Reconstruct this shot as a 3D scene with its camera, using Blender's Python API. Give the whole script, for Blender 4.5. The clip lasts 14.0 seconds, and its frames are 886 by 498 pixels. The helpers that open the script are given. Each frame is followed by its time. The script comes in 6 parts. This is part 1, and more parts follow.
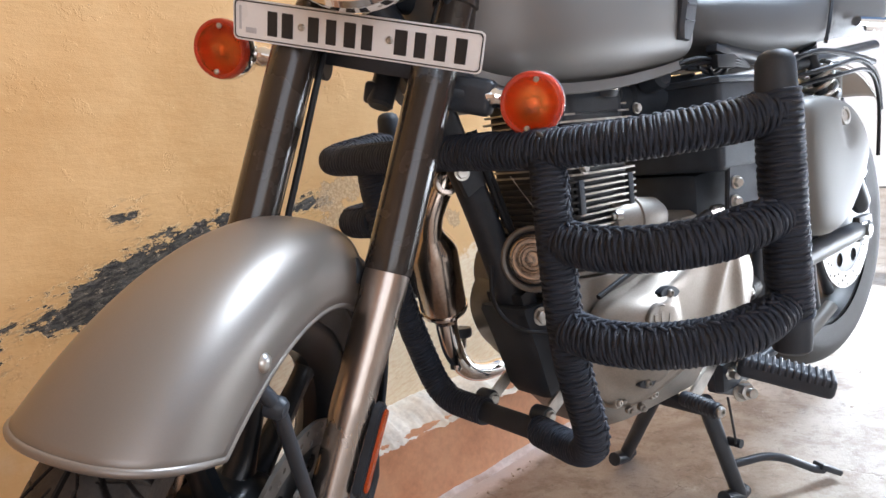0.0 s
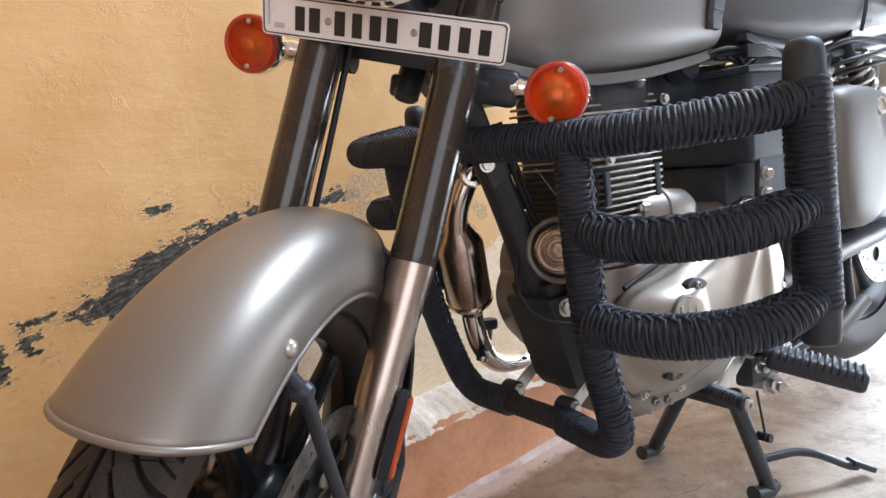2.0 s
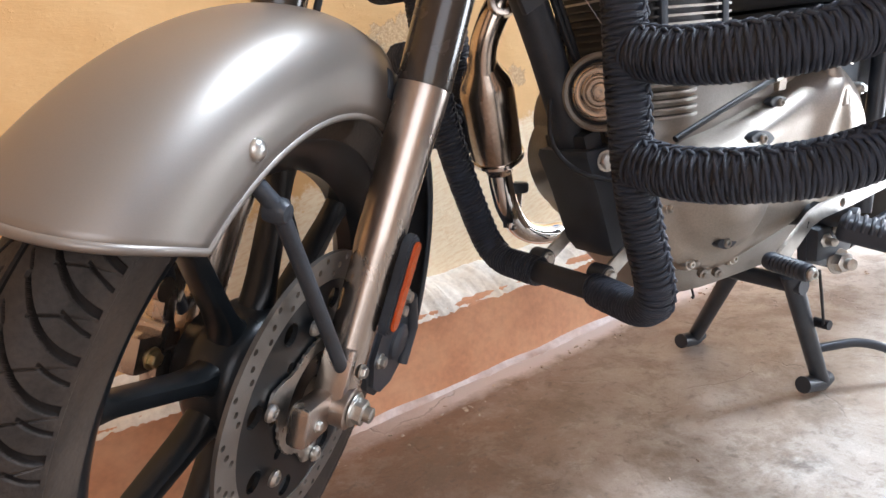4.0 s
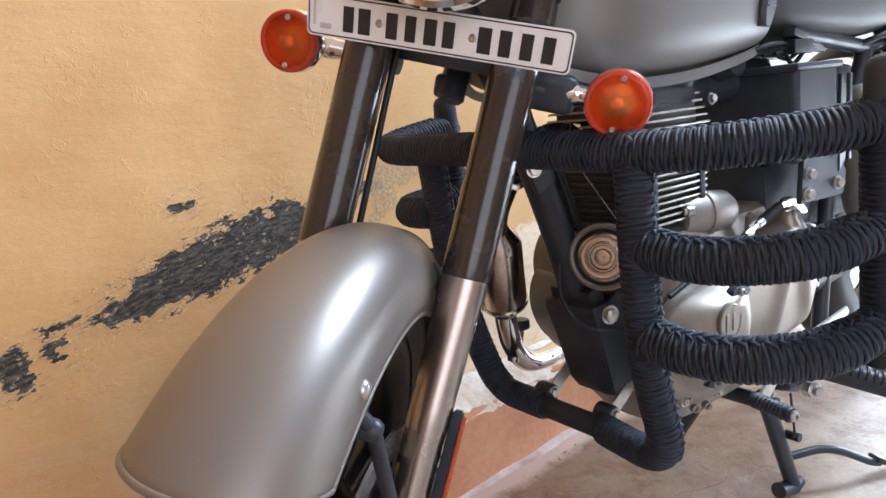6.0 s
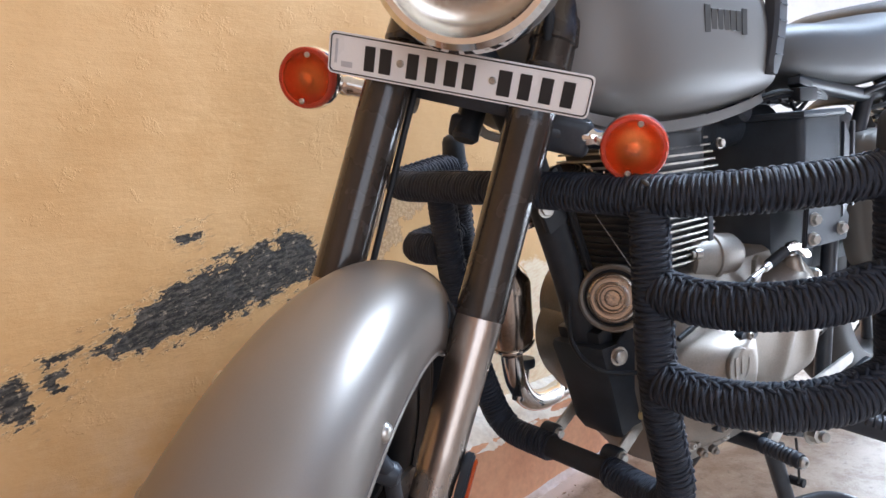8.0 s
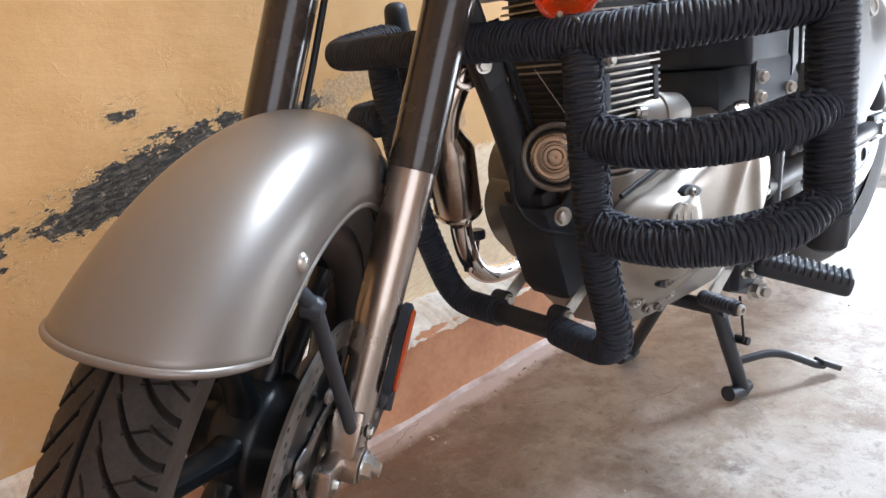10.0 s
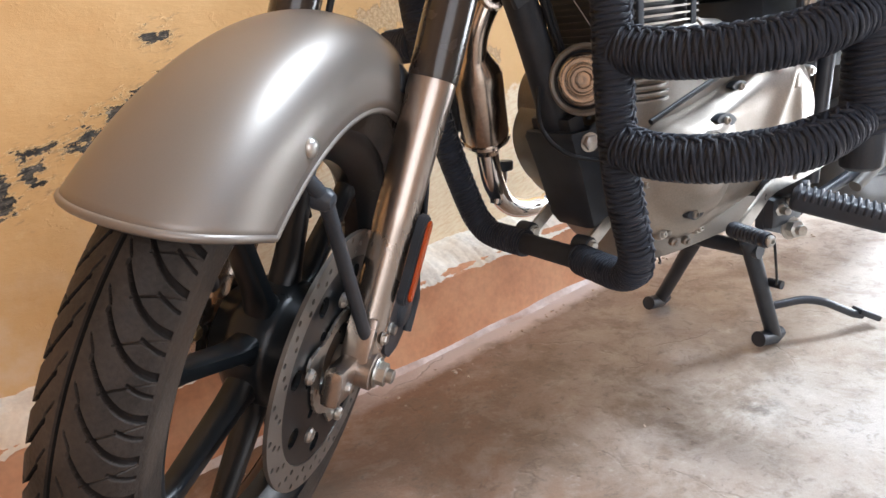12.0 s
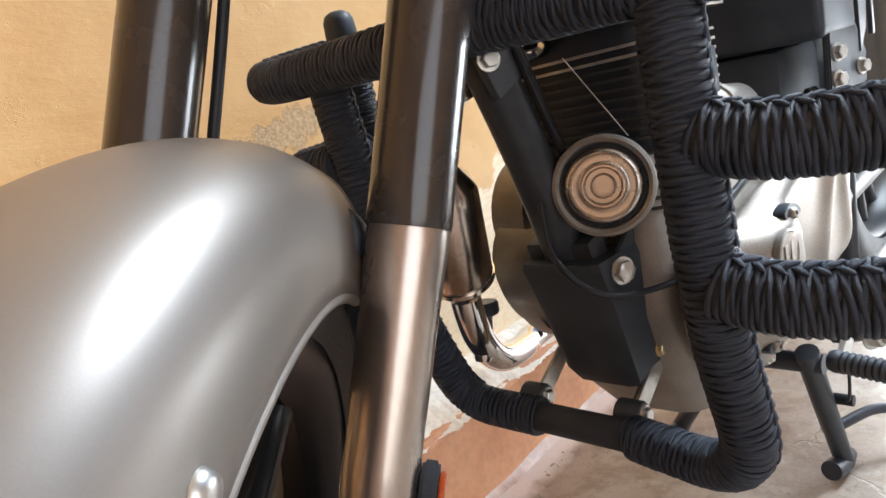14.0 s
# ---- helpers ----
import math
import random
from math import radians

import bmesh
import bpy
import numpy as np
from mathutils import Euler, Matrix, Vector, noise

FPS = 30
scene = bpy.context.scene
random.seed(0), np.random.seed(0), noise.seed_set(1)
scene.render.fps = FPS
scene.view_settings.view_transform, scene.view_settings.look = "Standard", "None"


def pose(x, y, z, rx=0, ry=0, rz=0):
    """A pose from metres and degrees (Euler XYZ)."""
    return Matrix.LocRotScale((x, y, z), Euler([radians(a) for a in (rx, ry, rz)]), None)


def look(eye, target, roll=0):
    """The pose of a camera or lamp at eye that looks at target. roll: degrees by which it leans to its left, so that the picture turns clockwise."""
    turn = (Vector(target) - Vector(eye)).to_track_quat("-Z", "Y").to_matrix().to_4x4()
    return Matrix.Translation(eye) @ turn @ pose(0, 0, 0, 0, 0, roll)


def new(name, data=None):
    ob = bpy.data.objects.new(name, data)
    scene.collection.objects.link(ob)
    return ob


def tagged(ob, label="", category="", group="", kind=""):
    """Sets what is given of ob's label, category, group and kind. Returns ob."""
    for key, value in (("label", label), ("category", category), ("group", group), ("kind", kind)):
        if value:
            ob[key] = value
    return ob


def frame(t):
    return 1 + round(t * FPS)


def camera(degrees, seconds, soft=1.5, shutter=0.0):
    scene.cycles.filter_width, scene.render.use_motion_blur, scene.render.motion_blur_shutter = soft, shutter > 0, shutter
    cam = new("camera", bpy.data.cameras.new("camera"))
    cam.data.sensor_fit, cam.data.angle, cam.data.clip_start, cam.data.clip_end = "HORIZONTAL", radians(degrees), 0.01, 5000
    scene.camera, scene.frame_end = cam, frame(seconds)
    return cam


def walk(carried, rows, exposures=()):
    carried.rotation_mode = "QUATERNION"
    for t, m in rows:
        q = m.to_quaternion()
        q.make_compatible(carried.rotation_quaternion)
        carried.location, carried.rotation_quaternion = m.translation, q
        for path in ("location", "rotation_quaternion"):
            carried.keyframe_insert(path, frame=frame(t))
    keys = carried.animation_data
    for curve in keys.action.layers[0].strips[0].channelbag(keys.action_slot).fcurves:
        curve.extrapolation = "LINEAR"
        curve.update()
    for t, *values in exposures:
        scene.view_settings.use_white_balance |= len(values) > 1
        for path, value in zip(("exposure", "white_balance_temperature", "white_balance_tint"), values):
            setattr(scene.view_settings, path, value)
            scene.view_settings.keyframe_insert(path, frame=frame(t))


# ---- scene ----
cam = camera(67.0, 14.0)
PATH = [
    (0, (-0.071, 0.672, 0.709), (0.873, 2.413, 0.428), -6.4),
    (0.5, (-0.07, 0.666, 0.708), (0.853, 2.419, 0.432), -6.5),
    (1, (-0.07, 0.665, 0.707), (0.838, 2.426, 0.434), -6.4),
    (1.5, (-0.07, 0.659, 0.708), (0.825, 2.429, 0.453), -6.7),
    (2, (-0.07, 0.661, 0.704), (0.793, 2.443, 0.419), -6.7),
    (2.5, (-0.047, 0.679, 0.684), (0.806, 2.446, 0.301), -5.4),
    (2.6, (-0.036, 0.686, 0.681), (0.801, 2.455, 0.268), -5.5),
    (3, (-0.012, 0.698, 0.623), (0.726, 2.495, 0.144), -6.5),
    (3.2, (-0.009, 0.707, 0.597), (0.672, 2.516, 0.085), -6.6),
    (5.3, (-0.059, 0.754, 0.688), (0.689, 2.529, 0.146), -5.6),
    (5.5, (-0.076, 0.755, 0.726), (0.713, 2.528, 0.242), -7.3),
    (6, (-0.114, 0.729, 0.765), (0.766, 2.48, 0.369), -6.2),
    (6.5, (-0.125, 0.722, 0.773), (0.806, 2.457, 0.423), -5.7),
    (7, (-0.135, 0.739, 0.775), (0.754, 2.499, 0.444), -5.7),
    (7.2, (-0.137, 0.741, 0.777), (0.773, 2.496, 0.473), -5.1),
    (9.3, (-0.13, 0.748, 0.748), (0.826, 2.463, 0.365), -4.8),
    (9.5, (-0.121, 0.743, 0.738), (0.859, 2.434, 0.315), -5.1),
    (10, (-0.101, 0.718, 0.699), (0.827, 2.401, 0.145), -6.7),
    (10.5, (-0.098, 0.698, 0.68), (0.754, 2.421, 0.129), -6.6),
    (11, (-0.094, 0.686, 0.66), (0.746, 2.405, 0.075), -5.3),
    (11.5, (-0.092, 0.689, 0.651), (0.72, 2.415, 0.049), -5.7),
    (12, (-0.09, 0.692, 0.639), (0.703, 2.415, 0.003), -6.3),
    (12.5, (-0.055, 0.688, 0.62), (0.613, 2.464, -0.011), -6.1),
    (13, (0.012, 0.752, 0.595), (0.801, 2.483, -0.023), -8.8),
    (13.5, (0.008, 0.857, 0.584), (0.948, 2.551, 0.086), -9.7),
    (14, (0.015, 1.01, 0.652), (1.095, 2.642, 0.24), -12.8),
]
walk(cam, [(t, look(eye, target, roll)) for t, eye, target, roll in PATH],
     [(0.0, 0.14, 6100, 13), (2.0, 0.14, 6100, 13), (3.0, 0.28, 6250, 14), (5.5, 0.40, 6000, 13), (6.0, 0.22, 5850, 13), (6.5, 0.12, 5750, 13), (7.2, 0.08, 5750, 13), (9.5, 0.13, 5800, 13),
      (10.0, 0.12, 6100, 13), (11.0, 0.18, 6350, 13), (12.0, 0.29, 6300, 13), (13.0, 0.34, 6650, 12), (13.5, 0.36, 6650, 13), (14.0, 0.38, 6300, 11)])

# ---- light ----
ROOM_SOUTH = -2.0
world = bpy.data.worlds.new("daylight")
scene.world = world
world.use_nodes = True
wn = world.node_tree.nodes
sky = wn.new("ShaderNodeTexSky")
sky.sky_type, sky.sun_disc = "NISHITA", False
sky.sun_elevation, sky.sun_rotation = radians(58), radians(246)
wn["Background"].inputs["Strength"].default_value = 0.12
world.node_tree.links.new(sky.outputs[0], wn["Background"].inputs["Color"])


def area_lamp(name, m, w, h, power, color):
    d = bpy.data.lights.new(name, "AREA")
    d.shape, d.size, d.size_y, d.energy, d.color = "RECTANGLE", w, h, power, color
    ob = new(name, d)
    ob.matrix_world = m
    return ob


sun_data = bpy.data.lights.new("sun", "SUN")
sun_data.energy, sun_data.angle, sun_data.color = 4.0, radians(0.6), (1.0, 0.95, 0.86)
sun = new("sun", sun_data)
sun.matrix_world = look((-4.5, -2.0, 8.0), (0, 0, 0))
# the sky over the open court to the east of the porch roof
area_lamp("court_daylight", look((2.35, 1.15, 2.75), (0.2, 1.4, 0.5)), 0.95, 0.50, 140, (0.80, 0.91, 1.0))
# low fill lamp on the yard side, added to brighten floor and skirting
area_lamp("yard_fill", look((2.65, 1.45, 0.32), (0.4, 1.50, 0.20)), 1.6, 0.52, 34, (0.88, 0.95, 1.0))
# area lamp for daylight from behind the viewer, set in an unseen opening
area_lamp("side_daylight", look((-0.30, ROOM_SOUTH + 0.02, 1.35), (-0.1, 1.8, 1.0)), 2.3, 2.2, 36, (1.0, 0.94, 0.89))

# ---- materials ----


def sock(node, *names):
    for n in names:
        if n in node.inputs:
            return node.inputs[n]


def surface(name, color, rough=0.5, metal=0.0, var=0.12, scale=20.0, fine=220.0, bump=0.1, bump_scale=None, coat=0.0, coat_rough=0.1,
            tint=None, rough_var=0.12, dust=0.0, dust_color=(0.42, 0.36, 0.28), spec=None, trans=0.0, ior=None, stretch=None):
    """A surface with broad and fine variation of colour and gloss, relief, and dust that lies on it in patches."""
    m = bpy.data.materials.new(name)
    m.use_nodes = True
    nt, N = m.node_tree, m.node_tree.nodes
    L = nt.links.new
    b = N["Principled BSDF"]
    co = N.new("ShaderNodeTexCoord")
    src = co.outputs["Object"]
    if stretch:
        mp = N.new("ShaderNodeMapping")
        mp.inputs["Scale"].default_value = stretch
        L(src, mp.inputs[0])
        src = mp.outputs[0]
    n1, n2 = N.new("ShaderNodeTexNoise"), N.new("ShaderNodeTexNoise")
    n1.inputs["Scale"].default_value, n1.inputs["Detail"].default_value = scale, 5
    n2.inputs["Scale"].default_value, n2.inputs["Detail"].default_value = fine, 3
    L(src, n1.inputs["Vector"]), L(src, n2.inputs["Vector"])
    mix = N.new("ShaderNodeMix")
    mix.data_type = "RGBA"
    dark = tint if tint else tuple(max(0, c * (1 - 2 * var)) for c in color)
    light = tuple(min(1, c * (1 + var)) for c in color)
    mix.inputs["A"].default_value, mix.inputs["B"].default_value = (*dark, 1), (*light, 1)
    ramp = N.new("ShaderNodeMapRange")
    ramp.inputs["From Min"].default_value, ramp.inputs["From Max"].default_value = 0.3, 0.68
    add = N.new("ShaderNodeMath")
    add.operation = "MULTIPLY_ADD"
    add.inputs[1].default_value = 0.35
    L(n2.outputs["Fac"], add.inputs[0])
    sc = N.new("ShaderNodeMath")
    sc.operation = "MULTIPLY"
    sc.inputs[1].default_value = 0.65
    L(n1.outputs["Fac"], sc.inputs[0]), L(sc.outputs[0], add.inputs[2])
    L(add.outputs[0], ramp.inputs["Value"]), L(ramp.outputs[0], mix.inputs["Factor"])
    colour = mix.outputs["Result"]
    rr = N.new("ShaderNodeMapRange")
    rr.inputs["To Min"].default_value, rr.inputs["To Max"].default_value = max(0.02, rough - rough_var), min(1, rough + rough_var)
    L(n1.outputs["Fac"], rr.inputs["Value"])
    roughness = rr.outputs[0]
    if dust:
        n3 = N.new("ShaderNodeTexNoise")
        n3.inputs["Scale"].default_value, n3.inputs["Detail"].default_value = 9.0, 8
        L(co.outputs["Object"], n3.inputs["Vector"])
        dm = N.new("ShaderNodeMapRange")
        dm.inputs["From Min"].default_value, dm.inputs["From Max"].default_value, dm.inputs["To Max"].default_value = 0.42, 0.75, dust
        L(n3.outputs["Fac"], dm.inputs["Value"])
        m2 = N.new("ShaderNodeMix")
        m2.data_type = "RGBA"
        m2.inputs["B"].default_value = (*dust_color, 1)
        L(dm.outputs[0], m2.inputs["Factor"]), L(colour, m2.inputs["A"])
        colour = m2.outputs["Result"]
        ra = N.new("ShaderNodeMath")
        ra.operation, ra.use_clamp = "ADD", True
        L(roughness, ra.inputs[0]), L(dm.outputs[0], ra.inputs[1])
        roughness = ra.outputs[0]
    L(colour, b.inputs["Base Color"]), L(roughness, b.inputs["Roughness"])
    b.inputs["Metallic"].default_value = metal
    if coat:
        b.inputs["Coat Weight"].default_value, b.inputs["Coat Roughness"].default_value = coat, coat_rough
    if spec is not None:
        b.inputs["Specular IOR Level"].default_value = spec
    if trans:
        b.inputs["Transmission Weight"].default_value = trans
    if ior:
        b.inputs["IOR"].default_value = ior
    if bump:
        bp = N.new("ShaderNodeBump")
        bp.inputs["Strength"].default_value, bp.inputs["Distance"].default_value = bump, 0.002
        nb = n2
        if bump_scale:
            nb = N.new("ShaderNodeTexNoise")
            nb.inputs["Scale"].default_value, nb.inputs["Detail"].default_value = bump_scale, 6
            L(src, nb.inputs["Vector"])
        L(nb.outputs["Fac"], bp.inputs["Height"]), L(bp.outputs[0], b.inputs["Normal"])
    return m


GREY = surface("gunmetal_satin_paint", (0.245, 0.218, 0.195), 0.44, 0.65, 0.03, 6, 900, 0.02, coat=0.25, coat_rough=0.27, rough_var=0.03)
TANK = surface("gunmetal_tank_paint", (0.175, 0.166, 0.158), 0.52, 0.4, 0.03, 6, 900, 0.02, coat=0.10, coat_rough=0.3, rough_var=0.03)
GLOSS = surface("gloss_black_paint", (0.030, 0.023, 0.019), 0.26, 0.0, 0.1, 14, 400, 0.0, spec=0.3, coat=0.6, coat_rough=0.12, rough_var=0.05, dust=0.03)
SATIN = surface("satin_black_paint", (0.032, 0.038, 0.048), 0.40, 0.0, 0.2, 30, 500, 0.05, dust=0.02, spec=0.4)
PLASTIC = surface("black_moulded_plastic", (0.034, 0.042, 0.054), 0.52, 0.0, 0.2, 25, 900, 0.15, dust=0.02, spec=0.3)
LEG = surface("polished_fork_alloy", (0.42, 0.36, 0.315), 0.27, 0.95, 0.08, 12, 300, 0.02, coat=0.5, coat_rough=0.12, stretch=(1, 1, 0.3))
ALLOY = surface("cast_engine_alloy", (0.33, 0.29, 0.25), 0.43, 0.8, 0.16, 14, 420, 0.12, dust=0.20, dust_color=(0.35, 0.3, 0.24))
ALLOYD = surface("painted_crankcase_grey", (0.30, 0.28, 0.255), 0.45, 0.7, 0.12, 18, 380, 0.15, dust=0.15)
CHROME = surface("chrome_plate", (0.80, 0.79, 0.77), 0.07, 1.0, 0.05, 20, 300, 0.0, rough_var=0.04)
HEADER = surface("browned_chrome_pipe", (0.60, 0.52, 0.45), 0.20, 1.0, 0.2, 9, 200, 0.0, rough_var=0.06)
STEEL = surface("zinc_steel", (0.56, 0.55, 0.52), 0.32, 0.95, 0.15, 60, 600, 0.05)
BRASS = surface("gold_zinc_bolt", (0.60, 0.50, 0.30), 0.3, 0.95, 0.15, 60, 600, 0.05)
DISC = surface("brushed_disc_steel", (0.27, 0.255, 0.24), 0.40, 0.9, 0.1, 40, 800, 0.05, dust=0.08)
RUBBER = surface("tyre_rubber", (0.034, 0.026, 0.021), 0.62, 0.0, 0.35, 30, 260, 0.3, dust=0.34, dust_color=(0.19, 0.135, 0.095), spec=0.35)
GROOVE = surface("dark_groove_rubber", (0.016, 0.013, 0.012), 0.85, 0.0, 0.2, 26, 300, 0.1, spec=0.2)
SIDEWALL = surface("tyre_sidewall_rubber", (0.028, 0.027, 0.027), 0.6, 0.0, 0.2, 26, 300, 0.1, dust=0.12, dust_color=(0.16, 0.13, 0.10), spec=0.4)
PEGRUB = surface("peg_rubber", (0.020, 0.026, 0.038), 0.5, 0.0, 0.2, 40, 500, 0.12, dust=0.03)
ROPE = surface("black_polyester_rope", (0.026, 0.033, 0.050), 0.52, 0.0, 0.25, 40, 1500, 0.5, spec=0.35, rough_var=0.15)
CORE = surface("black_wrap_tape", (0.020, 0.024, 0.033), 0.65, 0.0, 0.2, 40, 500, 0.2, dust=0.04)
SEATV = surface("black_seat_vinyl", (0.085, 0.088, 0.092), 0.46, 0.0, 0.1, 20, 700, 0.35)
WHITEP = surface("white_plate_sheet", (0.88, 0.88, 0.89), 0.3, 0.0, 0.03, 20, 600, 0.02, coat=0.3, coat_rough=0.15)
INK = surface("black_plate_ink", (0.02, 0.02, 0.022), 0.4, 0.0, 0.1, 40, 500, 0.0)
GREYINK = surface("pale_grey_print", (0.55, 0.56, 0.60), 0.4, 0.0, 0.1, 40, 500, 0.0)
CABLE = surface("black_cable_sheath", (0.012, 0.013, 0.016), 0.5, 0.0, 0.15, 40, 500, 0.05, spec=0.35)
GLASSM = surface("clear_lamp_glass", (0.95, 0.95, 0.95), 0.04, 0.0, 0.0, 20, 300, 0.0, trans=1.0, ior=1.48, rough_var=0.02)
REFLECTOR = surface("lamp_reflector_silver", (0.85, 0.83, 0.78), 0.16, 1.0, 0.03, 20, 300, 0.0)
SILVERP = surface("silver_panel_paint", (0.140, 0.135, 0.124), 0.55, 0.25, 0.03, 8, 900, 0.02, coat=0.05, coat_rough=0.25)
BADGE = surface("dark_badge_paint", (0.05, 0.048, 0.045), 0.4, 0.2, 0.1, 30, 300, 0.0)
GREYPIPE = surface("grey_swingarm_paint", (0.05, 0.053, 0.056), 0.4, 0.2, 0.15, 20, 300, 0.05, dust=0.1)

HORNM = surface("dull_chrome_face", (0.60, 0.55, 0.50), 0.24, 1.0, 0.1, 30, 300, 0.02)
WHEELM = surface("semi_gloss_black_wheel", (0.009, 0.011, 0.013), 0.30, 0.0, 0.2, 30, 500, 0.03, rough_var=0.06, spec=0.35)
FINM = surface("black_fin_paint", (0.05, 0.050, 0.052), 0.42, 0.2, 0.2, 40, 400, 0.1)
FINEDGE = surface("bare_fin_edge", (0.46, 0.43, 0.39), 0.40, 0.6, 0.2, 60, 500, 0.1)


def amber(name, color, rough, clear=0.4):
    """Moulded indicator plastic with rows of small prisms."""
    m = bpy.data.materials.new(name)
    m.use_nodes = True
    N, L = m.node_tree.nodes, m.node_tree.links.new
    b = N["Principled BSDF"]
    b.inputs["Base Color"].default_value = (*color, 1)
    b.inputs["Roughness"].default_value = rough
    b.inputs["Transmission Weight"].default_value, b.inputs["IOR"].default_value = clear, 1.4
    b.inputs["Subsurface Weight"].default_value = 0.0
    co = N.new("ShaderNodeTexCoord")
    v = N.new("ShaderNodeTexVoronoi")
    v.inputs["Scale"].default_value = 420
    bp = N.new("ShaderNodeBump")
    bp.inputs["Strength"].default_value, bp.inputs["Distance"].default_value = 0.6, 0.002
    L(co.outputs["Object"], v.inputs["Vector"]), L(v.outputs["Distance"], bp.inputs["Height"]), L(bp.outputs[0], b.inputs["Normal"])
    return m


AMBER = amber("amber_lens", (1.0, 0.24, 0.05), 0.03, 0.96)
REDRIM = amber("red_lens_rim", (0.80, 0.10, 0.045), 0.08, 0.55)
REDREF = amber("orange_reflector", (0.70, 0.12, 0.025), 0.2, 0.3)


def wall_paint():
    """Ochre distemper on rough plaster, with a long flaked patch of black damp plaster, scuffs and thin relief."""
    m = bpy.data.materials.new("ochre_plaster_wall")
    m.use_nodes = True
    N, L = m.node_tree.nodes, m.node_tree.links.new
    b = N["Principled BSDF"]
    co = N.new("ShaderNodeTexCoord")

    def noise_(scale, detail=6, rough=0.55, vec=None):
        n = N.new("ShaderNodeTexNoise")
        n.inputs["Scale"].default_value, n.inputs["Detail"].default_value, n.inputs["Roughness"].default_value = scale, detail, rough
        L(vec or co.outputs["Object"], n.inputs["Vector"])
        return n.outputs["Fac"]

    def math(op, a, b_=None, c=None, clamp=False):
        n = N.new("ShaderNodeMath")
        n.operation, n.use_clamp = op, clamp
        for i, v in enumerate((a, b_, c)):
            if v is None:
                continue
            if isinstance(v, (int, float)):
                n.inputs[i].default_value = v
            else:
                L(v, n.inputs[i])
        return n.outputs[0]

    def step(v, lo, hi):
        n = N.new("ShaderNodeMapRange")
        n.interpolation_type = "SMOOTHSTEP"
        n.inputs["From Min"].default_value, n.inputs["From Max"].default_value = lo, hi
        L(v, n.inputs["Value"])
        return n.outputs[0]

    def mix(f, a, c):
        n = N.new("ShaderNodeMix")
        n.data_type = "RGBA"
        for k, v in (("Factor", f), ("A", a), ("B", c)):
            if isinstance(v, tuple):
                n.inputs[k].default_value = (*v, 1)
            else:
                L(v, n.inputs[k])
        return n.outputs["Result"]

    sep = N.new("ShaderNodeSeparateXYZ")
    L(co.outputs["Object"], sep.inputs[0])
    X, Z = sep.outputs["X"], sep.outputs["Z"]

    def streak(x0, z0, x1, z1, w0, w1):
        """Signed depth inside a tapering bar from one place on the wall to another."""
        dx, dz = x1 - x0, z1 - z0
        d2 = dx * dx + dz * dz
        u = math("ADD", math("MULTIPLY", math("SUBTRACT", X, x0), dx / d2), math("MULTIPLY", math("SUBTRACT", Z, z0), dz / d2), clamp=True)
        px = math("SUBTRACT", math("SUBTRACT", X, x0), math("MULTIPLY", u, dx))
        pz = math("SUBTRACT", math("SUBTRACT", Z, z0), math("MULTIPLY", u, dz))
        dist = math("SQRT", math("ADD", math("MULTIPLY", px, px), math("MULTIPLY", pz, pz)))
        width = math("MULTIPLY_ADD", u, w1 - w0, w0)
        return math("SUBTRACT", width, dist)

    # trowel and brush run slightly upwards along the wall
    grain = N.new("ShaderNodeMapping")
    grain.inputs["Rotation"].default_value = (0, radians(14), 0)
    L(co.outputs["Object"], grain.inputs[0])
    stretch = N.new("ShaderNodeMapping")
    stretch.inputs["Scale"].default_value = (22, 40, 62)
    L(grain.outputs[0], stretch.inputs[0])
    hair = N.new("ShaderNodeMapping")
    hair.inputs["Scale"].default_value = (45, 80, 190)
    L(grain.outputs[0], hair.inputs[0])
    coarse, mid, fine = noise_(5, 5), noise_(34, 8, 0.65), noise_(160, 6, 0.7)
    along, hairs = noise_(1.0, 8, 0.68, stretch.outputs[0]), noise_(1.0, 6, 0.7, hair.outputs[0])
    rag = math("MULTIPLY_ADD", along, 0.120, math("MULTIPLY_ADD", fine, 0.024, math("MULTIPLY_ADD", mid, 0.060, -0.104)))
    bars = [streak(*s) for s in STREAKS]
    deep = bars[0]
    for s in bars[1:]:
        deep = math("MAXIMUM", deep, s)
    deep = math("ADD", deep, rag)
    black = step(deep, 0.0, 0.005)
    wash = math("MULTIPLY", step(deep, -0.030, 0.004), step(hairs, 0.50, 0.62))
    rim = math("SUBTRACT", step(deep, -0.006, -0.001), black, clamp=True)
    pits = [streak(*s) for s in PITS]
    pit = pits[0]
    for s in pits[1:]:
        pit = math("MAXIMUM", pit, s)
    pit_d = math("ADD", pit, math("MULTIPLY_ADD", mid, 0.09, math("MULTIPLY_ADD", fine, 0.03, -0.062)))
    pit = step(pit_d, 0.0, 0.003)
    pit_rim = math("SUBTRACT", step(pit_d, -0.004, 0.0), pit, clamp=True)
    ochre = mix(step(coarse, 0.35, 0.7), (0.605, 0.345, 0.135), (0.690, 0.420, 0.185))
    ochre = mix(math("MULTIPLY", step(mid, 0.55, 0.8), 0.3), ochre, (0.76, 0.52, 0.25))
    ochre = mix(math("MULTIPLY", step(along, 0.60, 0.74), 0.35), ochre, (0.58, 0.35, 0.16))
    low = step(Z, 0.55, 0.12)
    ochre = mix(math("MULTIPLY", low, math("MULTIPLY", step(noise_(11, 8, 0.6), 0.42, 0.68), 0.55)), ochre, (0.70, 0.57, 0.42))
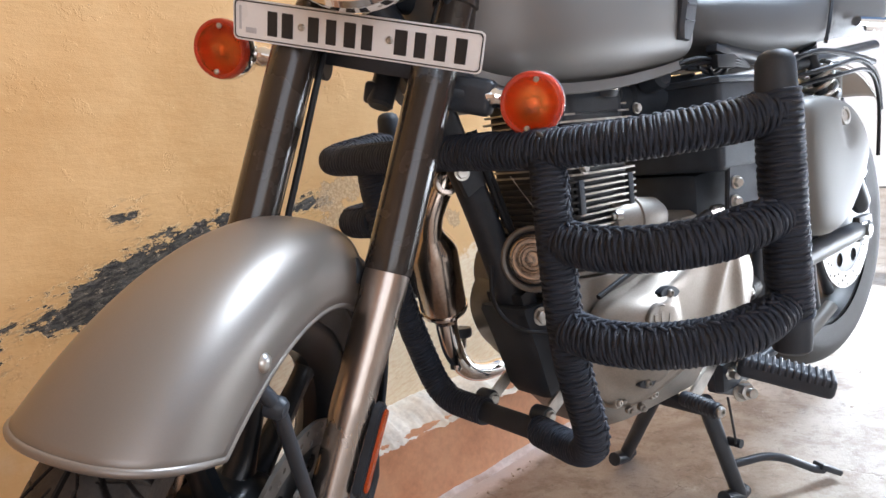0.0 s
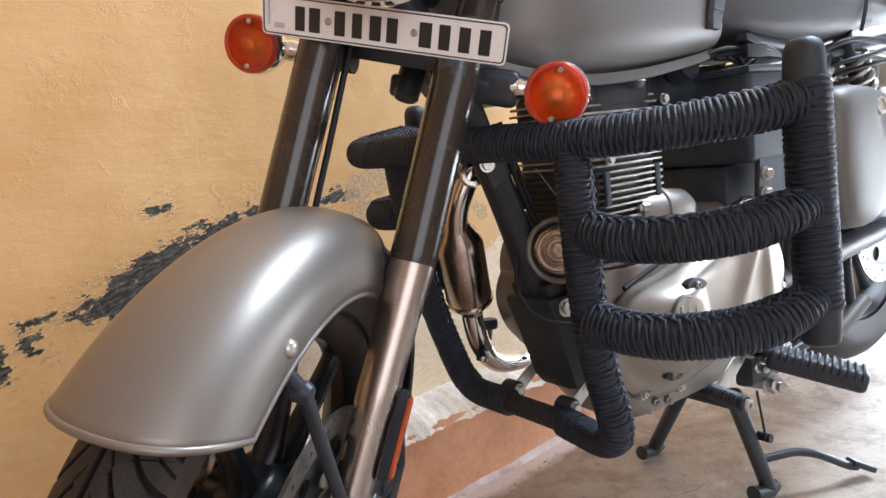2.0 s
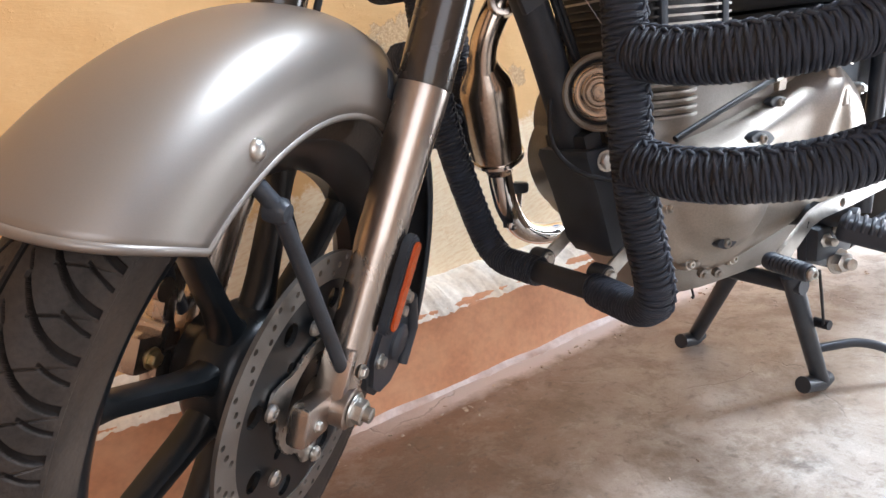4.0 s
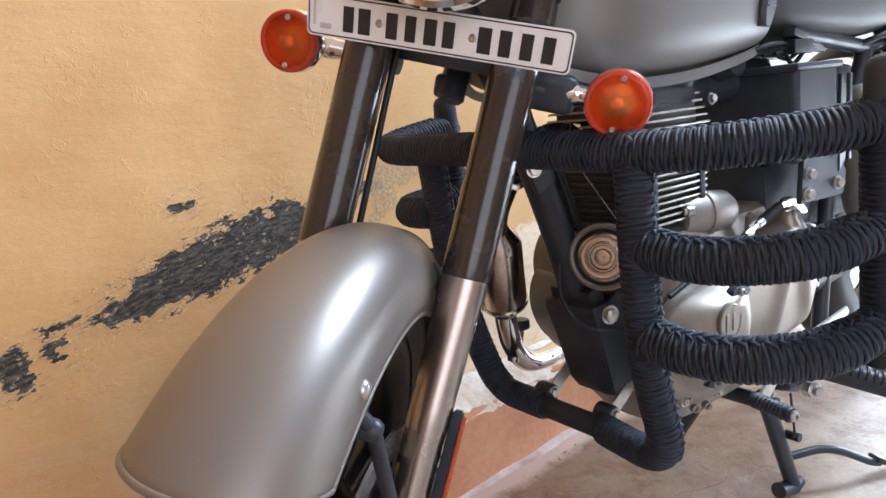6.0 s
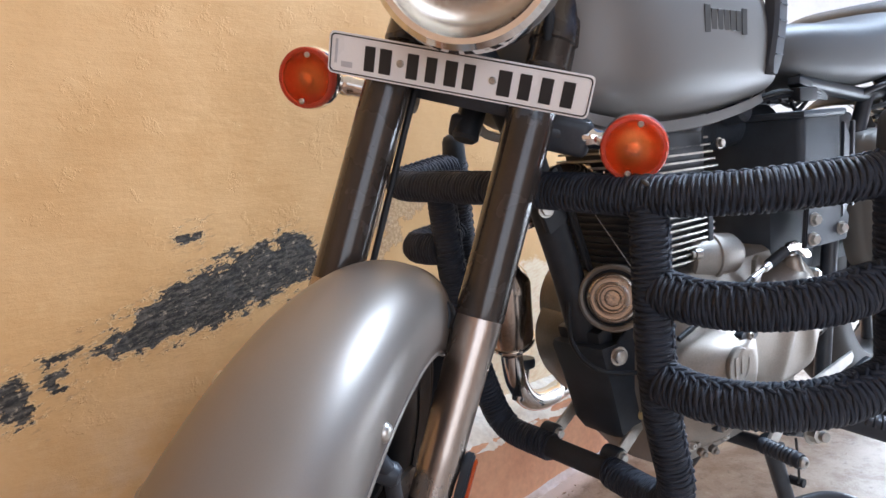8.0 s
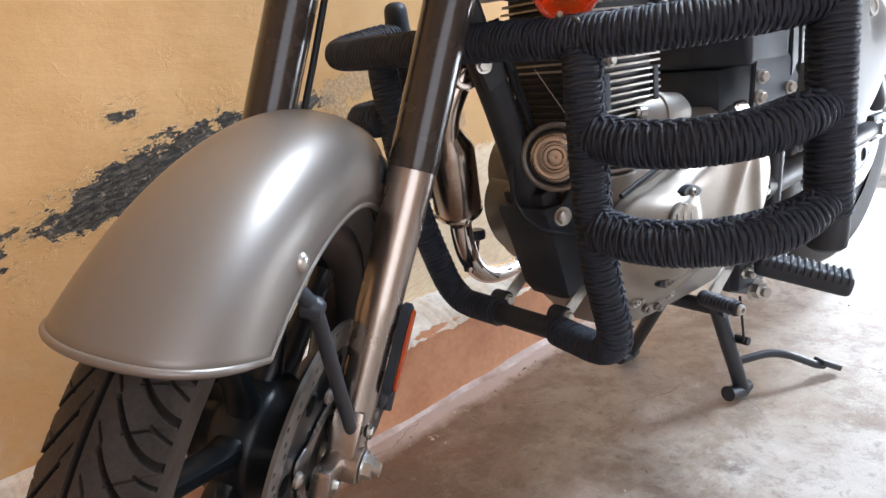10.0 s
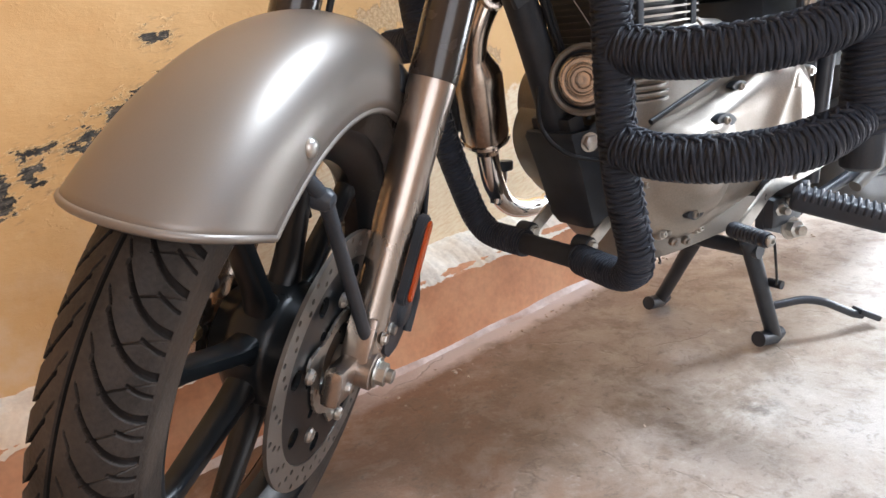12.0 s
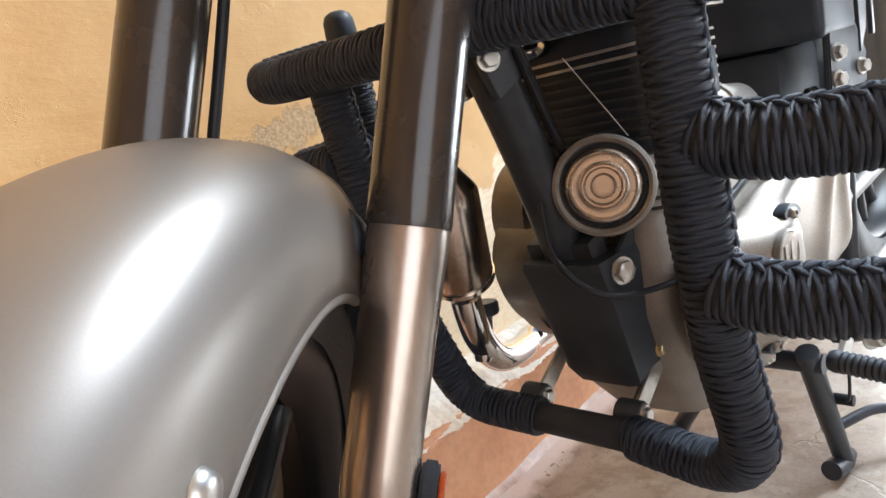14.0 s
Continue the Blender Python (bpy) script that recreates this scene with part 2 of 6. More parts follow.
    specks = step(noise_(60, 3, 0.5), 0.745, 0.765)
    # pale peeled plaster, spread wider to paint in daylight from the east
    bare = math("ADD", streak(*BARE_LIT), math("MULTIPLY_ADD", noise_(9, 9, 0.7), 0.30, -0.15))
    ochre = mix(math("MULTIPLY", step(bare, 0.0, 0.03), math("MULTIPLY_ADD", step(hairs, 0.35, 0.6), 0.4, 0.5)), ochre, (0.82, 0.70, 0.51))
    ochre = mix(math("MULTIPLY", specks, 0.7), ochre, (0.30, 0.19, 0.10))
    dark = mix(step(hairs, 0.42, 0.66), (0.022, 0.019, 0.016), (0.130, 0.110, 0.085))
    dark = mix(math("MULTIPLY", step(noise_(28, 8, 0.7), 0.52, 0.66), 0.75), dark, (0.10, 0.092, 0.082))
    flecks = math("MULTIPLY", step(noise_(80, 8, 0.75), 0.57, 0.63), step(hairs, 0.38, 0.52))
    dark = mix(flecks, dark, (0.42, 0.33, 0.23))
    col = mix(math("MULTIPLY", wash, 0.55), ochre, (0.24, 0.155, 0.085))
    col = mix(black, col, dark)
    col = mix(math("MULTIPLY", rim, 0.35), col, (0.74, 0.52, 0.25))
    col = mix(math("MULTIPLY", pit, 0.7), col, mix(step(fine, 0.4, 0.65), (0.34, 0.22, 0.12), (0.62, 0.45, 0.27)))
    col = mix(math("MULTIPLY", pit_rim, 0.55), col, (0.26, 0.16, 0.09))
    L(col, b.inputs["Base Color"])
    b.inputs["Roughness"].default_value = 0.62
    b.inputs["Specular IOR Level"].default_value = 0.35
    trowel = N.new("ShaderNodeMapping")
    trowel.inputs["Scale"].default_value = (7, 7, 22)
    L(co.outputs["Object"], trowel.inputs[0])
    h = math("MULTIPLY_ADD", noise_(1.0, 7, 0.6, trowel.outputs[0]), 0.9, math("MULTIPLY", mid, 0.22))
    h = math("MULTIPLY_ADD", fine, 0.05, h)
    # chips and blisters of old paint under the newest coat
    h = math("MULTIPLY_ADD", step(noise_(8.5, 7, 0.62), 0.575, 0.600), 0.09, h)
    h = math("MULTIPLY_ADD", step(noise_(17, 6, 0.66), 0.66, 0.675), -0.10, h)
    h = math("SUBTRACT", h, math("MULTIPLY", black, math("MULTIPLY_ADD", hairs, 1.0, math("MULTIPLY_ADD", fine, 0.9, 0.0))))
    h = math("ADD", h, math("MULTIPLY", rim, 0.3))
    h = math("SUBTRACT", h, math("MULTIPLY", pit, 0.6))
    bp = N.new("ShaderNodeBump")
    bp.inputs["Strength"].default_value, bp.inputs["Distance"].default_value = 0.5, 0.006
    L(h, bp.inputs["Height"]), L(bp.outputs[0], b.inputs["Normal"])
    return m


# flaked black plaster: x0, z0, x1, z1 on the wall and the half widths at both ends
STREAKS = [(-0.164, 0.522, -0.094, 0.536, 0.010, 0.032), (-0.094, 0.536, -0.012, 0.558, 0.032, 0.050), (-0.012, 0.558, 0.176, 0.602, 0.050, 0.050), (-0.209, 0.490, -0.204, 0.486, 0.016, 0.013),
           (-0.270, 0.490, -0.258, 0.468, 0.028, 0.022), (-0.022, 0.667, 0.018, 0.669, 0.003, 0.010), (0.310, 0.640, 0.372, 0.650, 0.014, 0.012),
           (-0.225, 0.520, -0.180, 0.532, 0.004, 0.006)]
# peeled zone behind the engine, its extent also standing in for east light
BARE_LIT = (0.10, 0.28, 0.95, 0.34, 0.13, 0.20)
PITS = [(0.385, 0.650, 0.455, 0.672, 0.030, 0.026), (0.365, 0.585, 0.400, 0.612, 0.016, 0.020), (0.535, 0.615, 0.616, 0.578, 0.012, 0.010), (0.700, 0.566, 0.716, 0.556, 0.014, 0.012)]
WALL = wall_paint()
SKIRT = surface("red_oxide_skirting", (0.66, 0.315, 0.165), 0.6, 0.0, 0.14, 9, 90, 0.5, bump_scale=45, dust=0.55, dust_color=(0.62, 0.43, 0.28))
LIME = surface("limewashed_ledge", (0.88, 0.82, 0.74), 0.9, 0.0, 0.16, 14, 120, 1.0, bump_scale=60, dust=0.5, dust_color=(0.68, 0.47, 0.26))
FILLET = surface("pale_mortar_fillet", (0.88, 0.81, 0.79), 0.85, 0.0, 0.12, 16, 160, 0.5, bump_scale=70, dust=0.95, dust_color=(0.42, 0.25, 0.17))
GRIT = surface("plaster_crumbs", (0.62, 0.52, 0.42), 0.9, 0.0, 0.2, 40, 300, 0.3)
PLAINWALL = surface("ochre_painted_wall", (0.58, 0.38, 0.24), 0.7, 0.0, 0.08, 5, 60, 0.3)
YARD = surface("white_yard_wall", (0.84, 0.83, 0.81), 0.8, 0.0, 0.05, 5, 60, 0.3)
CEIL = surface("whitewashed_ceiling", (0.70, 0.66, 0.58), 0.85, 0.0, 0.06, 4, 60, 0.2)


def floor_concrete():
    """Worn cement floor: brown earth stains near the wall, paler swept areas, hairline cracks and scuffs."""
    m = bpy.data.materials.new("worn_cement_floor")
    m.use_nodes = True
    N, L = m.node_tree.nodes, m.node_tree.links.new
    b = N["Principled BSDF"]
    geo = N.new("ShaderNodeNewGeometry")

    def noise_(scale, detail=6, rough=0.6, dist=0.0):
        n = N.new("ShaderNodeTexNoise")
        n.inputs["Scale"].default_value, n.inputs["Detail"].default_value = scale, detail
        n.inputs["Roughness"].default_value, n.inputs["Distortion"].default_value = rough, dist
        L(geo.outputs["Position"], n.inputs["Vector"])
        return n.outputs["Fac"]

    def math(op, a, b_=None, c=None):
        n = N.new("ShaderNodeMath")
        n.operation = op
        for i, v in enumerate((a, b_, c)):
            if v is None:
                continue
            if isinstance(v, (int, float)):
                n.inputs[i].default_value = v
            else:
                L(v, n.inputs[i])
        return n.outputs[0]

    def step(v, lo, hi):
        n = N.new("ShaderNodeMapRange")
        n.inputs["From Min"].default_value, n.inputs["From Max"].default_value = lo, hi
        L(v, n.inputs["Value"])
        return n.outputs[0]

    def mix(f, a, c):
        n = N.new("ShaderNodeMix")
        n.data_type = "RGBA"
        for k, v in (("Factor", f), ("A", a), ("B", c)):
            if isinstance(v, tuple):
                n.inputs[k].default_value = (*v, 1)
            else:
                L(v, n.inputs[k])
        return n.outputs["Result"]

    sep = N.new("ShaderNodeSeparateXYZ")
    L(geo.outputs["Position"], sep.inputs[0])
    big, mid, fine = noise_(2.3, 7), noise_(13, 9, 0.68, 0.25), noise_(140, 5)
    base = mix(step(big, 0.35, 0.65), (0.37, 0.315, 0.255), (0.49, 0.455, 0.41))
    # earth trodden in along the foot of the wall thins out towards the open floor
    far = math("MULTIPLY_ADD", sep.outputs["Y"], -0.55, math("MULTIPLY_ADD", sep.outputs["X"], 1.0, 0.0))
    earth = math("MULTIPLY", step(math("ADD", far, math("MULTIPLY", math("SUBTRACT", big, 0.5), 1.2)), 0.20, -0.60), step(mid, 0.10, 0.45))
    base = mix(math("MULTIPLY", earth, 0.80), base, (0.265, 0.145, 0.088))
    patch = noise_(5.5, 10, 0.72, 0.35)
    cloud = noise_(9.0, 10, 0.74, 0.25)
    base = mix(math("MULTIPLY", step(patch, 0.50, 0.62), 0.65), base, (0.20, 0.14, 0.095))
    base = mix(math("MULTIPLY", step(patch, 0.47, 0.33), 0.24), base, (0.62, 0.58, 0.535))
    base = mix(math("MULTIPLY", step(cloud, 0.53, 0.60), 0.55), base, (0.23, 0.175, 0.13))
    base = mix(math("MULTIPLY", step(cloud, 0.46, 0.36), 0.22), base, (0.57, 0.52, 0.46))
    scuff = noise_(38, 9, 0.75, 0.4)
    base = mix(math("MULTIPLY", step(scuff, 0.55, 0.64), 0.55), base, (0.16, 0.13, 0.105))
    base = mix(math("MULTIPLY", step(scuff, 0.42, 0.33), 0.26), base, (0.66, 0.62, 0.57))
    base = mix(math("MULTIPLY", step(fine, 0.55, 0.8), 0.25), base, (0.22, 0.17, 0.13))
    # lime spilt along the foot of the skirting, thinning out to the west
    out = math("MULTIPLY_ADD", sep.outputs["X"], 0.2334, math("MULTIPLY_ADD", sep.outputs["Y"], -0.9724, 1.794))
    out = math("ADD", out, math("MULTIPLY_ADD", cloud, 0.07, math("MULTIPLY_ADD", scuff, 0.03, -0.05)))
    lime = math("MULTIPLY", step(out, 0.185, 0.150), step(math("ADD", sep.outputs["X"], math("MULTIPLY", big, 0.4)), 0.25, 0.60))
    lime = math("MULTIPLY", lime, math("MULTIPLY", step(out, 0.02, 0.06), step(sep.outputs["X"], 1.95, 1.80)))
    base = mix(math("MULTIPLY", lime, 0.92), base, (0.86, 0.80, 0.78))
    # an old oil stain
    ox, oy = math("SUBTRACT", sep.outputs["X"], STAIN[0]), math("SUBTRACT", sep.outputs["Y"], STAIN[1])
    od = math("SQRT", math("ADD", math("MULTIPLY", ox, ox), math("MULTIPLY", oy, oy)))
    oil = math("MULTIPLY", step(od, 0.055, 0.010), step(scuff, 0.42, 0.56))
    base = mix(math("MULTIPLY", oil, 0.6), base, (0.10, 0.085, 0.07))
    vor = N.new("ShaderNodeTexVoronoi")
    vor.feature = "DISTANCE_TO_EDGE"
    vor.inputs["Scale"].default_value = 3.1
    warp = N.new("ShaderNodeTexNoise")
    warp.inputs["Scale"].default_value, warp.inputs["Detail"].default_value = 7, 9
    L(geo.outputs["Position"], warp.inputs["Vector"])
    va = N.new("ShaderNodeVectorMath")
    va.operation = "MULTIPLY_ADD"
    va.inputs[1].default_value = (0.30, 0.30, 0.0)
    L(warp.outputs["Color"], va.inputs[0]), L(geo.outputs["Position"], va.inputs[2]), L(va.outputs[0], vor.inputs["Vector"])
    crack = math("MULTIPLY", step(vor.outputs["Distance"], 0.012, 0.002), step(noise_(3.1, 6), 0.50, 0.62))
    base = mix(math("MULTIPLY", crack, 0.5), base, (0.17, 0.13, 0.10))
    L(base, b.inputs["Base Color"])
    L(step(mid, -0.4, 1.4), b.inputs["Roughness"])
    b.inputs["Specular IOR Level"].default_value = 0.4
    h = math("ADD", math("MULTIPLY", mid, 0.6), math("MULTIPLY_ADD", fine, 0.2, math("MULTIPLY_ADD", patch, 0.8, math("MULTIPLY_ADD", scuff, 0.35, math("MULTIPLY", crack, -0.6)))))
    bp = N.new("ShaderNodeBump")
    bp.inputs["Strength"].default_value, bp.inputs["Distance"].default_value = 0.45, 0.006
    L(h, bp.inputs["Height"]), L(bp.outputs[0], b.inputs["Normal"])
    return m


STAIN = (0.740, 1.331)
FLOOR = floor_concrete()

# ---- mesh helpers ----


def part(name, bm, material, parent, label="", m=None, smooth=True, kind=""):
    """Links a bmesh as one mesh object under a thing or a part; m moves its vertices first."""
    if m is not None:
        bm.transform(m)
    bmesh.ops.recalc_face_normals(bm, faces=bm.faces)
    me = bpy.data.meshes.new(name)
    if smooth:
        for f in bm.faces:
            f.smooth = True
        for e in bm.edges:
            if len(e.link_faces) == 2 and e.calc_face_angle(0) > radians(38):
                e.smooth = False
    bm.to_mesh(me)
    bm.free()
    me.materials.append(material)
    ob = new(name, me)
    ob.parent = parent
    if label or kind:
        tagged(ob, label=label, kind=kind)
    return ob


def smooth_path(pts, n=8, closed=False):
    """Catmull-Rom points through the given ones."""
    P = [Vector(p) for p in pts]
    out = []
    k = len(P)
    for i in range(k if closed else k - 1):
        if closed:
            a, b, c, d = P[i - 1], P[i], P[(i + 1) % k], P[(i + 2) % k]
        else:
            a, b, c, d = P[max(i - 1, 0)], P[i], P[i + 1], P[min(i + 2, k - 1)]
        for j in range(n):
            t = j / n
            out.append(0.5 * ((2 * b) + (c - a) * t + (2 * a - 5 * b + 4 * c - d) * t * t + (3 * b - a - 3 * c + d) * t ** 3))
    if not closed:
        out.append(P[-1])
    return out


def round_path(pts, radius, n=6):
    """A polyline with its corners rounded."""
    P = [Vector(p) for p in pts]
    out = [P[0]]
    for i in range(1, len(P) - 1):
        a, b, c = P[i - 1], P[i], P[i + 1]
        r = min(radius, (a - b).length * 0.49, (c - b).length * 0.49)
        p, q = b + (a - b).normalized() * r, b + (c - b).normalized() * r
        for j in range(n + 1):
            t = j / n
            out.append(p * (1 - t) ** 2 + b * 2 * t * (1 - t) + q * t * t)
    out.append(P[-1])
    return out


def frames_along(path):
    """Points with a frame that turns as little as possible along the path."""
    P = [Vector(p) for p in path]
    T = []
    for i in range(len(P)):
        t = P[min(i + 1, len(P) - 1)] - P[max(i - 1, 0)]
        T.append(t.normalized())
    up = Vector((0, 0, 1)) if abs(T[0].z) < 0.9 else Vector((1, 0, 0))
    u = T[0].cross(up).normalized()
    out = []
    for i, t in enumerate(T):
        u = (u - t * u.dot(t)).normalized()
        out.append((P[i], t, u, t.cross(u)))
    return out


def sweep(bm, path, r, seg=12, caps=True):
    """A round bar along a path; r is one radius or one for each point."""
    rings = []
    fr = frames_along(path)
    for i, (p, t, u, v) in enumerate(fr):
        rad = r[i] if isinstance(r, (list, tuple)) else r
        rings.append([bm.verts.new(p + rad * (math.cos(a) * u + math.sin(a) * v)) for a in (2 * math.pi * k / seg for k in range(seg))])
    for a, b in zip(rings, rings[1:]):
        for k in range(seg):
            bm.faces.new((a[k], a[(k + 1) % seg], b[(k + 1) % seg], b[k]))
    if caps:
        bm.faces.new(rings[0][::-1]), bm.faces.new(rings[-1])
    return bm


def lathe(bm, origin, axis, profile, seg=32, caps=True):
    """A turned form: profile rows of (distance along the axis, radius)."""
    o, ax = Vector(origin), Vector(axis).normalized()
    up = Vector((0, 0, 1)) if abs(ax.z) < 0.9 else Vector((1, 0, 0))
    u = ax.cross(up).normalized()
    v = ax.cross(u)
    rings = [[bm.verts.new(o + ax * d + max(r, 1e-5) * (math.cos(a) * u + math.sin(a) * v)) for a in (2 * math.pi * k / seg for k in range(seg))] for d, r in profile]
    for a, b in zip(rings, rings[1:]):
        for k in range(seg):
            bm.faces.new((a[k], a[(k + 1) % seg], b[(k + 1) % seg], b[k]))
    if caps:
        bm.faces.new(rings[0][::-1]), bm.faces.new(rings[-1])
    return bm


def block(bm, size, m, bevel=0.0, seg=2):
    """A box with softened edges at a pose."""
    r = bmesh.ops.create_cube(bm, size=1)
    vs = r["verts"]
    bmesh.ops.scale(bm, vec=size, verts=vs)
    if bevel:
        es = list({e for v in vs for e in v.link_edges})
        out = bmesh.ops.bevel(bm, geom=es, offset=bevel, segments=seg, affect="EDGES", profile=0.6)
        vs = list({v for f in out["faces"] for v in f.verts} | {v for v in vs if v.is_valid})
    bmesh.ops.transform(bm, matrix=m, verts=vs)
    return bm


def slab(bm, outline, a, b, axis="y", bevel=0.0, holes=()):
    """A plate with that outline, from a to b along an axis. The outline's pairs are (x, z) for y, (y, z) for x, (x, y) for z."""
    def place(p, h):
        return {"y": (p[0], h, p[1]), "x": (h, p[0], p[1]), "z": (p[0], p[1], h)}[axis]
    start = set(bm.verts)
    edges = []
    for loop in (outline, *holes):
        vs = [bm.verts.new(place(p, a)) for p in loop]
        edges += [bm.edges.new((vs[i], vs[(i + 1) % len(vs)])) for i in range(len(vs))]
    if holes:
        faces = [g for g in bmesh.ops.triangle_fill(bm, use_beauty=True, edges=edges)["geom"] if isinstance(g, bmesh.types.BMFace)]
    else:
        faces = [bm.faces.new([v for v in bm.verts if v not in start])]
    ex = bmesh.ops.extrude_face_region(bm, geom=faces)["geom"]
    d = Vector(place((0, 0), b)) - Vector(place((0, 0), a))
    bmesh.ops.translate(bm, vec=d, verts=[g for g in ex if isinstance(g, bmesh.types.BMVert)])
    if bevel:
        rim = [e for e in bm.edges if e.is_valid and (e.verts[0] not in start) and len(e.link_faces) == 2 and e.calc_face_angle(0) > 1.0]
        bmesh.ops.bevel(bm, geom=rim, offset=bevel, segments=2, affect="EDGES")
    return bm


def loft(bm, rings, closed=True, caps=True):
    """Skin over rings of equal length."""
    R = [[bm.verts.new(p) for p in ring] for ring in rings]
    n = len(R[0])
    for a, b in zip(R, R[1:]):
        for k in range(n if closed else n - 1):
            bm.faces.new((a[k], a[(k + 1) % n], b[(k + 1) % n], b[k]))
    if caps and closed:
        bm.faces.new(R[0][::-1]), bm.faces.new(R[-1])
    return bm


def hexbolt(bm, at, axis, r=0.007, h=0.006, washer=True):
    """A hexagon head on a washer."""
    if washer:
        lathe(bm, at, axis, [(0, r * 1.35), (0.0018, r * 1.3), (0.0018, 0.0)], 16, False)
    lathe(bm, at, axis, [(0.001, r), (h, r), (h + 0.001, r * 0.85), (h + 0.001, 0)], 6, False)
    return bm


def domebolt(bm, at, axis, r=0.006, h=0.004):
    """A round socket head."""
    lathe(bm, at, axis, [(0, r), (h * 0.5, r), (h, r * 0.7), (h, r * 0.4), (h * 0.4, r * 0.35), (h * 0.4, 0)], 16, False)
    return bm


def circle(cx, cy, r, n=24, a0=0.0):
    return [(cx + r * math.cos(a0 + 2 * math.pi * k / n), cy + r * math.sin(a0 + 2 * math.pi * k / n)) for k in range(n)]


def thing(name, m, label, category, group="", kind=""):
    ob = new(name)
    ob.matrix_world = m
    ob.empty_display_size = 0.1
    return tagged(ob, label, category, group, kind)


def rough_sheet(x0, x1, y0, y1, step, amp, scale, seed):
    """A gently uneven sheet in x and y."""
    bm = bmesh.new()
    nx, ny = max(2, round((x1 - x0) / step)), max(2, round((y1 - y0) / step))
    g = []
    for i in range(nx + 1):
        row = []
        for j in range(ny + 1):
            x, y = x0 + (x1 - x0) * i / nx, y0 + (y1 - y0) * j / ny
            row.append(bm.verts.new((x, y, amp * noise.noise(Vector((x * scale, y * scale, seed))))))
        g.append(row)
    for i in range(nx):
        for j in range(ny):
            bm.faces.new((g[i][j], g[i + 1][j], g[i + 1][j + 1], g[i][j + 1]))
    return bm


# ---- the place ----
WALL_END, WALL_START = 2.0, -2.75
ROOM_W, ROOM_S, ROOM_H = -2.4, -2.0, 2.75
# the wall's own frame: x runs along it, y into it
WALL_FRAME = pose(0, 1.845, 0, 0, 0, 13.5)
SKIRT_OUT = 0.106   # how far the skirting stands out from the wall


def on_wall(ob):
    ob.matrix_world = WALL_FRAME
    return ob


floor = part("floor", rough_sheet(-3.0, 6.0, -2.3, 2.55, 0.06, 0.003, 4.0, 3.0), FLOOR, None)
tagged(floor, "worn brown and grey cement floor with fine cracks", "floor", kind="structure")
ground_bm = bmesh.new()
block(ground_bm, (400, 400, 0.2), pose(0, 0, -0.115))
tagged(part("ground", ground_bm, FLOOR, None), "pale cement yard outside the gateway", "ground", kind="structure")

# the ochre wall, its face slightly uneven
bm = rough_sheet(WALL_START, WALL_END, 0.0, ROOM_H, 0.05, 0.004, 3.0, 8.0)
bm.transform(Matrix(((1, 0, 0, 0), (0, 0, -1, 0), (0, 1, 0, 0), (0, 0, 0, 1))))
block(bm, (WALL_END - WALL_START, 0.14, ROOM_H), pose((WALL_START + WALL_END) / 2, 0.08, ROOM_H / 2))
tagged(on_wall(part("wall_north", bm, WALL, None, smooth=False)), "ochre plaster wall with a flaked black damp patch", "wall", kind="structure")


def skirting():
    """Red skirting that stands well out from the wall, with a rough rounded top and face."""
    bm = bmesh.new()
    rings = []
    n = 420
    for i in range(n + 1):
        x = WALL_START + (WALL_END - WALL_START) * i / n
        w = 0.005 * noise.noise(Vector((x * 6, 2, 0))) 
        top = 0.158 + 0.007 * noise.noise(Vector((x * 7, 9, 1))) + 0.003 * noise.noise(Vector((x * 31, 4, 1)))
        y = -SKIRT_OUT + w
        rings.append([(x, 0.01, -0.01), (x, y - 0.003, -0.01), (x, y - 0.001, 0.05), (x, y + 0.001, 0.10), (x, y + 0.004, top - 0.012), (x, y + 0.012, top), (x, 0.01, top + 0.004)])
    loft(bm, rings)
    return bm


def rough_strip(y_out, z_low, y_in, z_high, seed, amp):
    """A crusty strip of lime and mortar along the wall's foot or ledge."""
    bm = bmesh.new()
    rings = []
    n = 1300
    for i in range(n + 1):
        x = WALL_START + (WALL_END - WALL_START) * i / n
        k = []
        for j in range(7):
            u = j / 6
            bulge = 0.35 * math.sin(math.pi * u)
            d = amp * (noise.noise(Vector((x * 14, u * 3, seed))) + 0.5 * noise.noise(Vector((x * 55, u * 9, seed))) + 0.35 * noise.noise(Vector((x * 150, u * 14, seed))))
            y = y_out + (y_in - y_out) * u
            z = z_low + (z_high - z_low) * (u + (0.25 if seed > 5 else -0.25) * math.sin(math.pi * u))
            k.append((x, y + d * (0.3 if 0 < j < 6 else 0.0) + (d if j == 0 else 0), z + d * (1.0 if 0 < j < 6 else 0.3)))
        k.append((x, y_in + 0.012, z_low - 0.004))
        rings.append(k)
    loft(bm, rings)
    return bm


tagged(on_wall(part("skirting", skirting(), SKIRT, None, smooth=False)), "dusty red oxide cement skirting along the wall", "skirting", kind="structure")
tagged(on_wall(part("trim_ledge", rough_strip(-SKIRT_OUT + 0.001, 0.150, 0.004, 0.192, 7.0, 0.013), LIME, None)), "crumbling lime and mortar ledge above the skirting", "ledge", kind="structure")
tagged(on_wall(part("trim_fillet", rough_strip(-SKIRT_OUT - 0.030, -0.004, -SKIRT_OUT, 0.010, 2.0, 0.0040), FILLET, None)), "pale mortar fillet between floor and skirting", "fillet", kind="structure")


def plain_wall(name, size, at, label, mat=None):
    bm = bmesh.new()
    block(bm, size, pose(*at))
    tagged(part(name, bm, mat or PLAINWALL, None, smooth=False), label, "wall", kind="structure")


